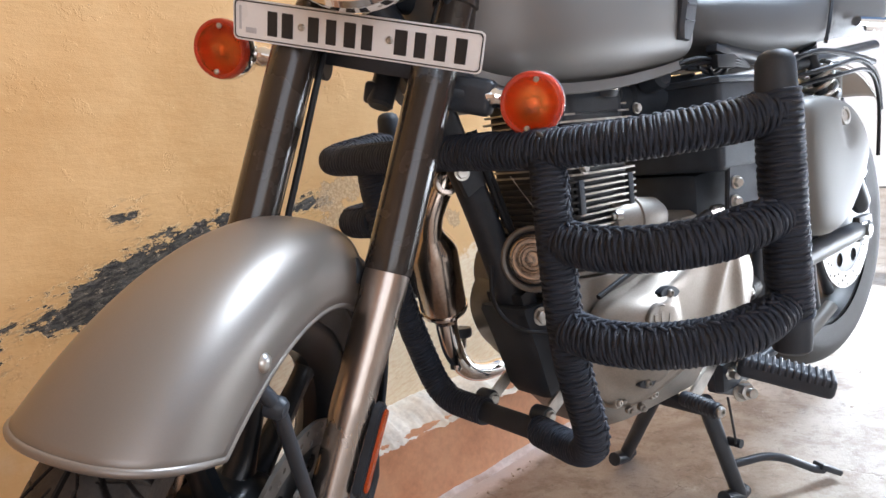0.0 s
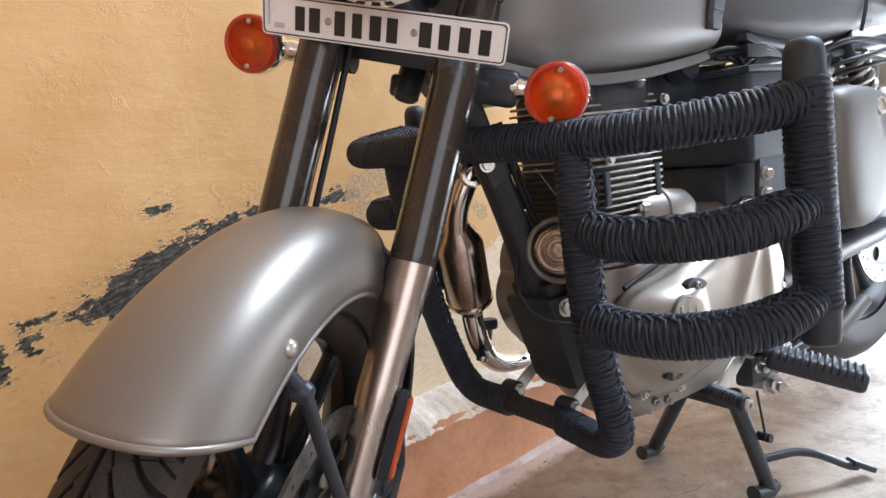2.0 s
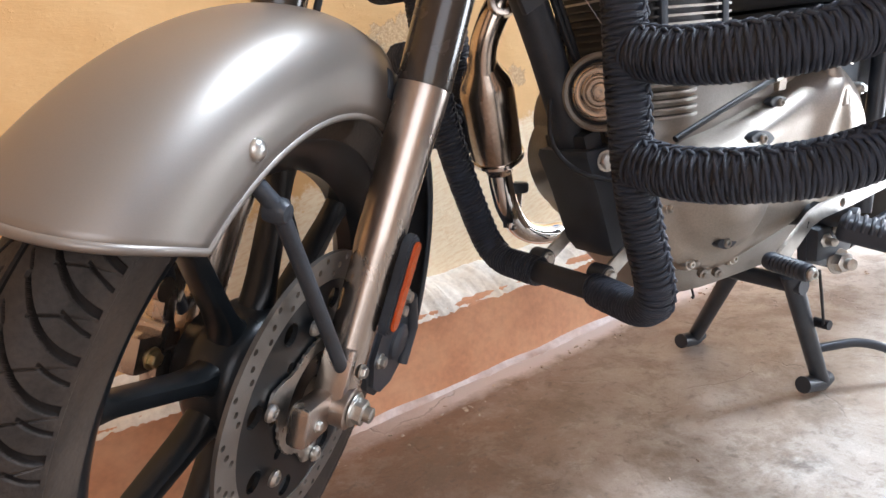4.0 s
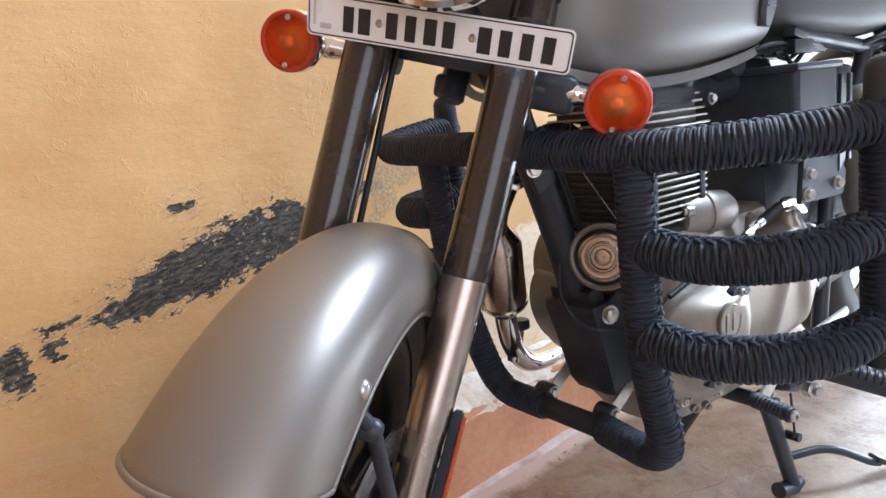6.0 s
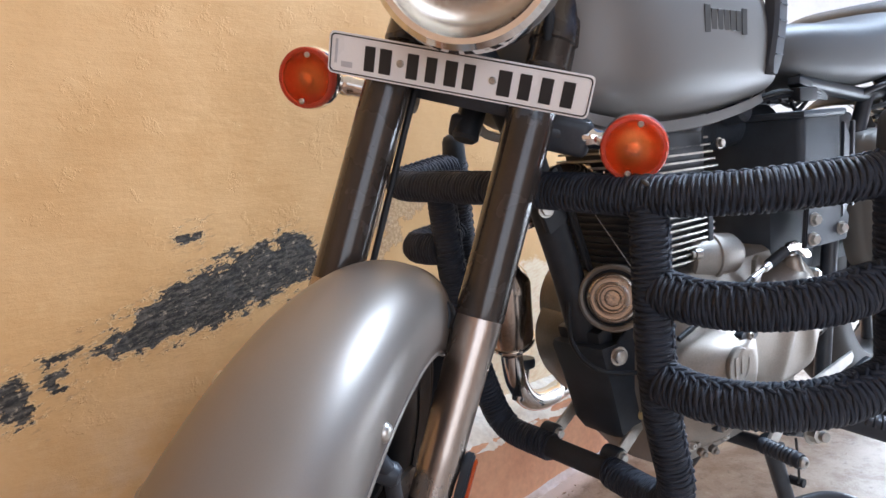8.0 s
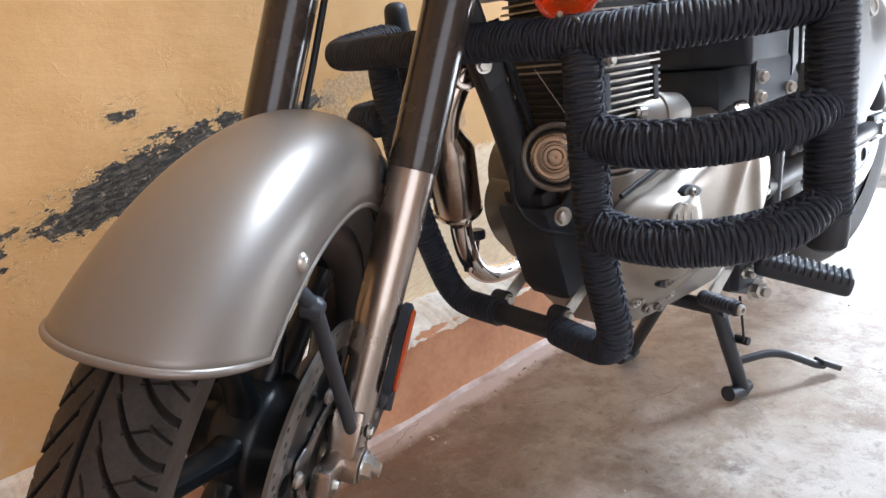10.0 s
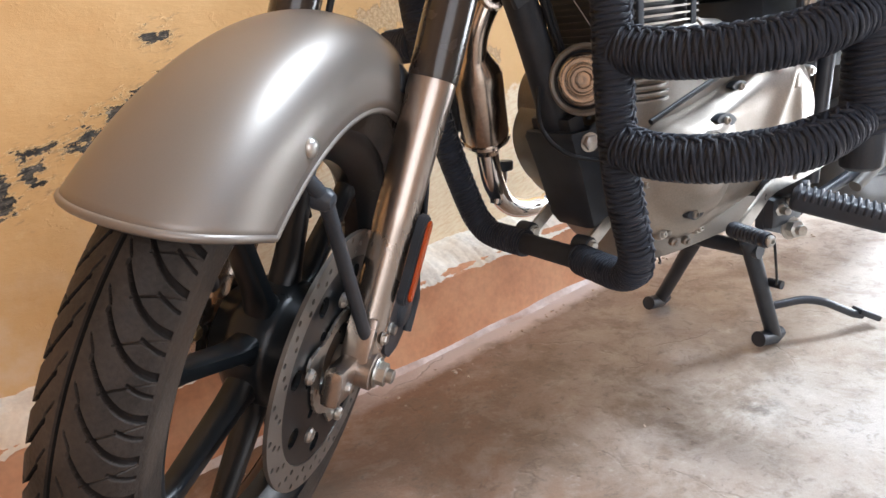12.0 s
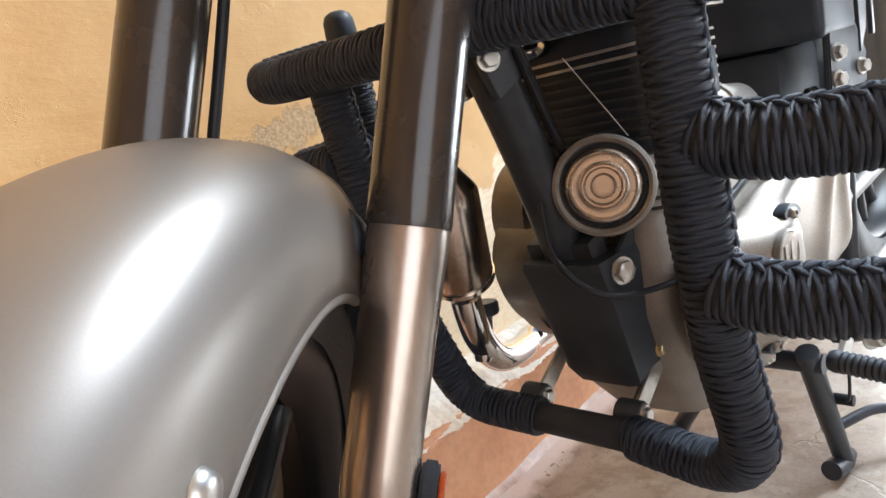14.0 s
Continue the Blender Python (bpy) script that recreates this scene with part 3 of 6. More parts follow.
# west and south walls, lintel and ceiling are unseen, added to shape the light
plain_wall("wall_west", (0.15, 3.38, ROOM_H), (ROOM_W - 0.075, -0.46, ROOM_H / 2), "unseen plain ochre wall closing the far end")
plain_wall("wall_south_east", (4.33, 0.15, ROOM_H), (3.015, ROOM_S - 0.075, ROOM_H / 2), "unseen plain ochre wall behind the viewer")
plain_wall("wall_south_west", (0.95, 0.15, ROOM_H), (-1.925, ROOM_S - 0.075, ROOM_H / 2), "unseen plain ochre wall behind the viewer")
plain_wall("wall_south_head", (2.30, 0.15, 0.25), (-0.30, ROOM_S - 0.075, ROOM_H - 0.125), "unseen plain ochre lintel over the lamp's opening")
plain_wall("wall_east", (0.15, 9.0, 2.2), (6.2, 2.4, 1.1), "white yard wall in daylight", YARD)
plain_wall("wall_court", (4.7, 0.15, 2.2), (3.85, 6.9, 1.1), "white yard wall in daylight", YARD)
bm = bmesh.new()
block(bm, (3.8, 4.55, 0.15), pose(-0.65, 0.075, ROOM_H + 0.075))
tagged(part("ceiling", bm, CEIL, None, smooth=False), "unseen whitewashed ceiling slab", "ceiling", kind="structure")

# crumbs of plaster fallen along the fillet
rng = random.Random(7)
bm = bmesh.new()
for i in range(110):
    x = rng.uniform(-0.4, 1.5)
    y = -SKIRT_OUT - 0.05 - abs(rng.gauss(0, 0.028)) - (rng.uniform(0, 0.5) if i % 5 == 0 else 0)
    s = rng.uniform(0.0012, 0.0042)
    r = bmesh.ops.create_icosphere(bm, subdivisions=1, radius=s)
    for v in r["verts"]:
        v.co *= rng.uniform(0.6, 1.3)
    bmesh.ops.transform(bm, matrix=pose(x, y, s * 0.3, rng.uniform(0, 90), 0, rng.uniform(0, 180)) @ Matrix.Diagonal((1.5, 0.9, 0.5, 1)), verts=r["verts"])
tagged(on_wall(part("plaster_crumbs", bm, GRIT, None, smooth=False)), "crumbs of fallen plaster on the floor", "crumbs", kind="stuff")

# ---- the motorcycle: x runs to its rear, y to its right side, z up ----
BIKE = pose(0.197, 1.448, 0.0, 0, 0, 9.0)
RAKE = radians(26)
FORK = Vector((math.sin(RAKE), 0, math.cos(RAKE)))
STEER = Matrix.Translation((0, 0, 0.63)) @ Matrix.Rotation(radians(41.5), 4, FORK) @ Matrix.Translation((0, 0, -0.63))
moto = thing("motorcycle", BIKE, "grey classic motorcycle on its centre stand, with a rope-wrapped crash guard", "motorcycle")
HUB = Vector((-0.178, -0.002, 0.316))
R_TYRE = 0.3255


def fork_at(z, y=0.0):
    return Vector((-0.032 + (z - 0.609) * math.tan(RAKE), y, z))


# -- front wheel --
def tyre_mesh(bm, hub, R, half, r_bead, nu=1800, nv=230, tread=True):
    """A tyre round the y axis with a curving centre groove and hooked side grooves cut into its tread."""
    def groove(arc, y):
        """Depth of tread at a place: arc length round the tyre and distance from its middle."""
        y *= 0.0470 / half
        side = 1 if y > 0 else -1
        a = abs(y)
        def cut(x, half, deep):
            return deep * max(0.0, min(1.0, (half - abs(x)) / 0.0016 + 0.5))
        pitch = 0.0345
        q = arc + (pitch / 2 if side > 0 else 0)
        d = cut(y, 0.0019, 0.0045)
        u = (a - 0.0125) / 0.0410
        if -0.05 < u < 1.0:
            fade = min(1.0, (u + 0.05) / 0.08) * min(1.0, max(0.0, 0.86 - u) / 0.05)
            ph = (q + 0.044 * (1 - (1 - max(u, 0.0)) ** 1.8)) % pitch
            d = max(d, fade * cut(ph - pitch / 2, 0.0024 + 0.0010 * u, 0.0050))
        if 0.0060 < a < 0.0130:
            ph = (q + pitch / 2 + 1.9 * (a - 0.0055)) % pitch
            d = max(d, cut(ph - pitch / 2, 0.0013, 0.0030) * min(1.0, (a - 0.0060) / 0.001, (0.0130 - a) / 0.001))
        if 0.022 < a < 0.0505:
            ph = (q - 0.45 * (a - 0.022)) % pitch
            d = max(d, cut(ph - 0.029, 0.0004, 0.0022))
        if 0.036 < a < 0.047:
            ph = (q + 0.9 * (a - 0.036)) % pitch
            d = max(d, cut(ph - 0.003, 0.0016, 0.0036))
        return d
    vs = np.empty((nu * nv, 3))
    deep = np.zeros(nu * nv)
    prof, side_f = [], []
    # finer steps over the tread, and where the camera passes it
    edge = (nv // 14) if tread else 0
    if tread:
        angs = [radians(-112 + 40 * k / edge) for k in range(edge)] + [radians(-72 + 144 * k / (nv - 2 * edge - 1)) for k in range(nv - 2 * edge)] + [radians(72 + 40 * (k + 1) / edge) for k in range(edge)]
        turn_a = [radians(-140 + 105 * k / (nu * 0.72)) for k in range(round(nu * 0.72))]
        turn_a += [radians(-35 + 255 * k / (nu - len(turn_a))) for k in range(nu - len(turn_a))]
    else:
        angs = [radians(112) * (-1 + 2 * k / (nv - 1)) for k in range(nv)]
        turn_a = [2 * math.pi * k / nu for k in range(nu)]
    for ang in angs:
        y = half * math.sin(max(-math.pi / 2, min(math.pi / 2, ang))) if abs(ang) <= math.pi / 2 else half * (1 - 0.25 * (abs(ang) / (math.pi / 2) - 1) * 2) * (1 if ang > 0 else -1)
        rho = R - half * 0.92 * (1 - math.cos(min(abs(ang), math.pi / 2)))
        if abs(ang) > math.pi / 2:
            f = (abs(ang) - math.pi / 2) / (radians(112) - math.pi / 2)
            rho = (R - half * 0.92) * (1 - f) + r_bead * f
        prof.append((y, rho))
        side_f.append(max(0.0, (abs(ang) - radians(76)) / radians(36)))
    for i in range(nu):
        a = turn_a[i]
        for j, (y, rho) in enumerate(prof):
            deep[i * nv + j] = groove(a * R, y) if tread and abs(y) < half * 0.985 and rho > R - half * 0.85 else 0
            r = rho - 1.35 * deep[i * nv + j]
            if tread and side_f[j] > 0:
                # rings on the sidewall
                f = side_f[j]
                y -= math.copysign(0.0013, y) * (1 if abs(f - 0.36) < 0.03 or abs(f - 0.62) < 0.03 else 0)
            vs[i * nv + j] = (hub[0] + r * math.sin(a), hub[1] + y, hub[2] + r * math.cos(a))
    V = [bm.verts.new(v) for v in vs]
    for i in range(nu):
        k = (i + 1) % nu
        for j in range(nv - 1):
            f = bm.faces.new((V[i * nv + j], V[i * nv + j + 1], V[k * nv + j + 1], V[k * nv + j]))
            # faces in the deeper grooves take the darker rubber
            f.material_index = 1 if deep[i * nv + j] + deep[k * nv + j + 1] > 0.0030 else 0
    return bm


def disc_holes(cx, cz, radii, count, r):
    out = []
    for k in range(count):
        for q, (rad, off) in enumerate(radii):
            a = 2 * math.pi * (k + off) / count
            out.append(circle(cx + rad * math.cos(a), cz + rad * math.sin(a), r, 10))
    return out


def front_wheel():
    WC = HUB + Vector((0, 0.016, 0))
    bm = bmesh.new()
    lathe(bm, HUB + Vector((0, -0.052, 0)), (0, 1, 0), [(0, 0.020), (0.0, 0.046), (0.012, 0.052), (0.028, 0.056), (0.042, 0.070), (0.050, 0.074), (0.086, 0.074), (0.094, 0.070), (0.108, 0.056), (0.122, 0.050), (0.124, 0.02)], 48)
    wheel = part("front_wheel", bm, WHEELM, moto, "black alloy front wheel with a treaded tyre", STEER)
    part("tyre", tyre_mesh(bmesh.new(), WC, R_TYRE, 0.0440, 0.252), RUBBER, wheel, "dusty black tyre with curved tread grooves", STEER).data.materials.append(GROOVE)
    bm = bmesh.new()
    prof = [(-0.0360, 0.262), (-0.0370, 0.252), (-0.030, 0.236), (-0.020, 0.222), (-0.010, 0.214), (0.010, 0.214), (0.020, 0.222), (0.030, 0.236), (0.0370, 0.252), (0.0360, 0.262), (0.022, 0.244), (-0.022, 0.244), (-0.0360, 0.262)]
    lathe(bm, WC, (0, 1, 0), prof, 96, False)
    part("rim", bm, WHEELM, wheel, "", STEER)
    for k in range(9):
        a0 = radians(-65 + 40 * k)
        bm = bmesh.new()
        rings = []
        for i in range(12):
            u = i / 11
            r = 0.058 + u * 0.162
            cx, cz = r * math.sin(a0), r * math.cos(a0)
            tx, tz = math.cos(a0), -math.sin(a0)
            w = 0.0092 + 0.016 * max(0.0, 1 - u / 0.28) ** 2 + 0.009 * max(0.0, (u - 0.80) / 0.20) ** 2
            h = 0.018 - 0.006 * u
            ring = []
            for q in range(12):
                b = 2 * math.pi * q / 12
                ww = w * math.copysign(abs(math.cos(b)) ** 0.6, math.cos(b))
                hh = h * math.copysign(abs(math.sin(b)) ** 0.6, math.sin(b))
                ring.append(WC + Vector((cx + tx * ww, hh, cz + tz * ww)))
            rings.append(ring)
        loft(bm, rings)
        part("spoke", bm, WHEELM, wheel, "", STEER)
    # brake disc with drilled ring, black carrier and rivets
    bm = bmesh.new()
    y0 = HUB.y - 0.060
    slab(bm, circle(HUB.x, HUB.z, 0.150, 96), y0, y0 + 0.0045, "y", 0, [circle(HUB.x, HUB.z, 0.1215, 72)] + disc_holes(HUB.x, HUB.z, [(0.144, 0.0), (0.136, 0.33), (0.128, 0.6)], 22, 0.0033))
    disc = part("brake_disc", bm, DISC, wheel, "drilled steel brake disc", STEER, smooth=False)
    bm = bmesh.new()
    slots = []
    for k in range(8):
        a = 2 * math.pi * (k + 0.5) / 8
        slots.append(circle(HUB.x + 0.101 * math.cos(a), HUB.z + 0.101 * math.sin(a), 0.0115, 14))
        slots.append(circle(HUB.x + 0.066 * math.cos(a + 0.2), HUB.z + 0.066 * math.sin(a + 0.2), 0.006, 12))
    slab(bm, circle(HUB.x, HUB.z, 0.1205, 72), y0 + 0.001, y0 + 0.006, "y", 0, [circle(HUB.x, HUB.z, 0.042, 40)] + slots)
    part("disc_carrier", bm, WHEELM, wheel, "black drilled disc carrier", STEER, smooth=False)
    bm = bmesh.new()
    lobes = []
    for k in range(120):
        a = 2 * math.pi * k / 120
        r = 0.062 + 0.026 * max(0, math.cos(3 * (a - 0.5))) ** 3 + 0.001 * math.cos(40 * a)
        lobes.append((HUB.x + r * math.cos(a), HUB.z + r * math.sin(a)))
    slab(bm, lobes, y0 - 0.004, y0 - 0.001, "y", 0, [circle(HUB.x, HUB.z, 0.048, 40)])
    part("sensor_ring", bm, STEEL, wheel, "toothed steel sensor ring", STEER, smooth=False)
    for k in range(6):
        a = 2 * math.pi * k / 6 + 0.62
        bm = bmesh.new()
        domebolt(bm, HUB + Vector((0.087 * math.cos(a), -0.065, 0.087 * math.sin(a))), (0, -1, 0), 0.0085, 0.006)
        part("disc_bolt", bm, STEEL, wheel, "", STEER)
    return wheel


front_wheel()


# -- fork --
# the cover tubes stand a little steeper than the sliders
TUBE = (STEER.to_3x3().inverted() @ BIKE.to_3x3().inverted() @ Vector((0.409, 0.0066, 1))).normalized()
RIGHT_TUBE_IN = STEER.to_3x3().inverted() @ BIKE.to_3x3().inverted() @ Vector((-0.006, -0.020, 0))


def fork_leg(side):
    """One fork leg with its gloss cover, alloy slider, axle lug and clamp."""
    y = 0.088 * side
    s0 = fork_at(0.609, y)
    bm = bmesh.new()
    t0 = s0 + RIGHT_TUBE_IN if side > 0 else s0
    lathe(bm, t0, TUBE, [(0.0, 0.0245), (0.0, 0.0276), (0.003, 0.0280), (0.02, 0.0278), (0.262, 0.0278), (0.262, 0.02)], 40)
    leg = part("fork_tube", bm, GLOSS, moto, "gloss black fork cover tube", STEER)
    bm = bmesh.new()
    lathe(bm, s0, -FORK, [(-0.01, 0.0225), (0.001, 0.0225), (0.001, 0.0268), (0.012, 0.0272), (0.05, 0.0258), (0.13, 0.0244), (0.15, 0.0248), (0.165, 0.0246), (0.18, 0.0230), (0.29, 0.0222), (0.325, 0.0225), (0.335, 0.018)], 40)
    part("fork_slider", bm, LEG, leg, "polished alloy fork slider", STEER)
    # axle lug
    bm = bmesh.new()
    ax = Vector((HUB.x, y, HUB.z))
    lathe(bm, ax + Vector((0, -0.024, 0)), (0, 1, 0), [(0, 0.018), (0.002, 0.022), (0.046, 0.022), (0.048, 0.018)], 28)
    block(bm, (0.038, 0.034, 0.060), Matrix.Translation(ax + Vector((0.012, 0, 0.028))) @ Matrix.Rotation(RAKE, 4, "Y"), 0.006)
    block(bm, (0.056, 0.022, 0.044), Matrix.Translation(ax + Vector((-0.035, 0.004 * -side, 0.004))) @ Matrix.Rotation(RAKE * 0.5, 4, "Y"), 0.008)
    part("axle_lug", bm, LEG, leg, "cast alloy axle lug", STEER)
    return leg


leg_left, leg_right = fork_leg(-1), fork_leg(1)
bm = bmesh.new()
hexbolt(bm, (HUB.x, -0.113, HUB.z), (0, -1, 0), 0.0135, 0.011)
lathe(bm, (HUB.x, -0.122, HUB.z), (0, -1, 0), [(0, 0.008), (0.010, 0.008), (0.011, 0.006)], 16)
part("axle_nut", bm, STEEL, leg_left, "zinc axle nut", STEER)
for at, r in ((fork_at(0.352, -0.088) + Vector((-0.006, -0.022, 0)), 0.006), (Vector((HUB.x - 0.042, -0.094, HUB.z + 0.004)), 0.005)):
    bm = bmesh.new()
    hexbolt(bm, at, (0, -1, 0.1), r, 0.005)
    part("pinch_bolt", bm, STEEL, leg_left, "", STEER)
# right leg's pinch bracket seen between the spokes
bm = bmesh.new()
block(bm, (0.062, 0.030, 0.040), Matrix.Translation((HUB.x - 0.052, 0.092, HUB.z + 0.028)) @ Matrix.Rotation(radians(20), 4, "Y"), 0.007)
block(bm, (0.020, 0.022, 0.052), Matrix.Translation((HUB.x - 0.030, 0.092, HUB.z + 0.060)) @ Matrix.Rotation(radians(14), 4, "Y"), 0.005)
lathe(bm, (HUB.x - 0.04, 0.075, HUB.z + 0.048), (0, 1, 0), [(0, 0.010), (0.034, 0.010)], 18)
block(bm, (0.030, 0.026, 0.070), Matrix.Translation((HUB.x - 0.010, 0.094, HUB.z + 0.100)) @ Matrix.Rotation(radians(26), 4, "Y"), 0.006)
lathe(bm, (HUB.x - 0.036, 0.078, HUB.z + 0.092), (0, 1, 0), [(0, 0.013), (0.030, 0.013)], 20)
part("pinch_bracket", bm, LEG, leg_right, "cast alloy pinch bracket", STEER)
bm = bmesh.new()
hexbolt(bm, (HUB.x - 0.062, 0.077, HUB.z + 0.028), (0, -1, 0), 0.0085, 0.007)
part("pinch_bolt", bm, BRASS, leg_right, "gold zinc pinch bolt", STEER)


# side reflector on the left leg
bm = bmesh.new()
c = Vector((-0.113, -0.117, 0.430))
turn = Matrix.Translation(c) @ Matrix.Rotation(RAKE, 4, "Y")


def capsule(w, h, n=10):
    out = [(w / 2 * math.cos(a), h / 2 - w / 2 + w / 2 * math.sin(a)) for a in (math.pi * k / n for k in range(n + 1))]
    return out + [(-x, -z) for x, z in out]


slab(bm, capsule(0.028, 0.106), 0.004, -0.007, "y", 0.002)
refl = part("reflector", bm, PLASTIC, moto, "black holder with an orange reflector", STEER @ turn)
bm = bmesh.new()
slab(bm, capsule(0.0165, 0.094), -0.0075, -0.011, "y", 0.001)
part("reflector_lens", bm, REDREF, refl, "ribbed orange reflector lens", STEER @ turn)

# brake caliper behind the left leg
bm = bmesh.new()
slab(bm, [(HUB.x + x, HUB.z + z) for x, z in ((0.098, -0.020), (0.120, 0.020), (0.160, 0.046), (0.190, 0.036), (0.214, -0.004), (0.216, -0.045), (0.200, -0.080), (0.166, -0.096), (0.130, -0.090), (0.105, -0.065))], -0.050, -0.086, "y", 0.006)
lathe(bm, (HUB.x + 0.170, -0.084, HUB.z - 0.030), (0, -1, 0), [(0, 0.024), (0.006, 0.023), (0.009, 0.019), (0.009, 0)], 28, False)
sweep(bm, [Vector((HUB.x + 0.200, -0.086, HUB.z + 0.02)), Vector((HUB.x + 0.212, -0.089, HUB.z - 0.03)), Vector((HUB.x + 0.190, -0.089, HUB.z - 0.075))], 0.008, 10)
cal = part("brake_caliper", bm, SATIN, moto, "black front brake caliper with zinc bolts", STEER)
for dx, dz in ((0.122, -0.030), (0.172, 0.014), (0.184, 0.028)):
    bm = bmesh.new()
    hexbolt(bm, (HUB.x + dx, -0.086, HUB.z + dz), (0, -1, 0), 0.0072, 0.007)
    part("caliper_bolt", bm, STEEL, cal, "", STEER)


# -- front fender --
def fender():
    bm = bmesh.new()
    RT, RL = 0.361, 0.281
    nu, nv = 48, 40
    rings = []
    for j in range(nv + 1):
        th = -math.pi / 2 + math.pi * j / nv
        s, c = math.sin(th), math.cos(th)
        rise = max(0.0, c) ** 0.72
        r = RL + (RT - RL) * rise
        front = 34.9 + 8.1 * rise
        back = -29.2 + 3.0 * rise
        ring = []
        for i in range(nu + 1):
            a = radians(back + (front - back) * i / nu)
            # the skirt dips a little towards its front and rear ends
            f = i / nu
            w = 0.0605 + 0.0135 * f ** 1.2
            y = w * math.copysign(abs(s) ** 0.85, s)
            y += 0.005
            rr = r + (1 - rise) * (0.010 * f ** 1.6 - 0.004 * max(0.0, 1 - 2 * f) ** 2 - 0.003 * max(0.0, 2 * f - 1) ** 2)
            ring.append(HUB + Vector((-rr * math.sin(a), y, rr * math.cos(a))))
        rings.append(ring)
    loft(bm, rings, closed=False)
    edge = [r[-1] for r in rings] + rings[-1][::-1][1:] + [r[0] for r in rings[::-1]][1:] + rings[0][1:-1]
    ob = part("front_fender", bm, GREY, moto, "satin gunmetal front fender with a rolled edge", STEER)
    sol = ob.modifiers.new("thickness", "SOLIDIFY")
    sol.thickness, sol.offset = 0.0022, 1.0
    bm = bmesh.new()
    sweep(bm, [Vector(p) for p in edge] + [Vector(edge[0])], 0.0036, 10)
    part("rolled_edge", bm, GREY, ob, "", STEER)
    for side in (-1, 1):
        bm = bmesh.new()
        lathe(bm, (-0.284, 0.0705 * side + 0.005, 0.604), (0, side, 0.15), [(0, 0.0085), (0.003, 0.0085), (0.0060, 0.0066), (0.0075, 0.003), (0.0075, 0)], 20, False)
        part("fender_bolt", bm, STEEL, ob, "domed chrome fender bolt", STEER)
        bm = bmesh.new()
        path = round_path([(-0.270, 0.058 * side, 0.572), (-0.263, 0.0735 * side, 0.553), (-0.172, 0.094 * side, 0.352), (-0.164, 0.097 * side, 0.334)], 0.010)
        sweep(bm, path, 0.0072, 12)
        lathe(bm, (-0.262, 0.064 * side, 0.552), (0, side, 0), [(0, 0.0), (0, 0.0105), (0.012, 0.0105), (0.017, 0.007), (0.018, 0)], 18, False)
        block(bm, (0.016, 0.005, 0.026), Matrix.Translation((-0.166, 0.102 * side, 0.336)) @ Matrix.Rotation(RAKE, 4, "Y"), 0.002)
        part("fender_stay", bm, SATIN, ob, "black steel fender stay", STEER)
    # black plastic flap that carries the fender on behind the wheel
    bm = bmesh.new()
    rings = []
    for j in range(17):
        th = -math.pi / 2 + math.pi * j / 16
        ring = []
        for i in range(25):
            f = i / 24
            a = radians(-24 - 85 * f)
            rise = max(0.0, math.cos(th)) ** 0.7
            r = 0.306 + 0.018 * f + (0.040 + 0.014 * f ** 3) * rise
            ring.append(HUB + Vector((-r * math.sin(a), 0.0585 * math.copysign(abs(math.sin(th)) ** 0.85, math.sin(th)) + 0.004, r * math.cos(a))))
        rings.append(ring)
    loft(bm, rings, closed=False)
    flap = part("fender_flap", bm, PLASTIC, ob, "black plastic flap behind the wheel", STEER)
    sol = flap.modifiers.new("thickness", "SOLIDIFY")
    sol.thickness, sol.offset = 0.003, 1.0
    return ob


fender()

# -- clamp, lamp, plate and indicators --
bm = bmesh.new()
for z0, th in ((0.842, 0.044),):
    cx = fork_at(z0).x
    outline = []
    for k in range(40):
        a = 2 * math.pi * k / 40
        outline.append((cx + 0.012 + 0.040 * math.cos(a) * (1.2 if math.cos(a) > 0 else 0.75), 0.126 * math.sin(a)))
    slab(bm, outline, z0 - th / 2, z0 + th / 2, "z", 0.004)
clamp = part("triple_clamp", bm, SATIN, moto, "black lower fork clamp", STEER)
bm = bmesh.new()
block(bm, (0.034, 0.034, 0.030), Matrix.Translation((0.138, 0.006, 0.790)), 0.008, 3)
lathe(bm, (0.140, 0, 0.80), FORK, [(-0.03, 0.014), (-0.026, 0.018), (0.12, 0.018)], 28)
block(bm, (0.035, 0.085, 0.045), Matrix.Translation((0.092, -0.115, 0.812)), 0.012, 3)
part("steering_stem", bm, SATIN, clamp, "", STEER)
for side in (-1, 1):
    bm = bmesh.new()
    lathe(bm, (fork_at(0.905, 0.088 * side)), FORK, [(-0.034, 0.024), (-0.030, 0.0275), (0, 0.0275), (0.002, 0.0305), (0.03, 0.0305), (0.034, 0.028), (0.12, 0.028)], 32)
    part("lamp_ear", bm, GLOSS, clamp, "", STEER)

bm = bmesh.new()
LAMP = Vector((-0.050, -0.004, 0.984))
lathe(bm, LAMP, (1, 0, -0.03), [(0.0, 0.094), (0.02, 0.098), (0.06, 0.092), (0.11, 0.070), (0.15, 0.03), (0.155, 0)], 48, False)
lamp = part("headlamp", bm, GLOSS, moto, "round headlamp with a chrome rim and clear lens", STEER)
bm = bmesh.new()
lathe(bm, LAMP, (1, 0, -0.03), [(-0.004, 0.084), (-0.012, 0.086), (-0.013, 0.092), (-0.008, 0.098), (0.004, 0.1005), (0.016, 0.1005), (0.016, 0.096)], 64, False)
part("lamp_rim", bm, CHROME, lamp, "chrome headlamp rim", STEER)
bm = bmesh.new()
rings = []
for i, (d, r) in enumerate([(-0.006, 0.085), (-0.014, 0.075), (-0.021, 0.05), (-0.024, 0.02), (-0.0245, 0.001)]):
    rings.append((d, r))
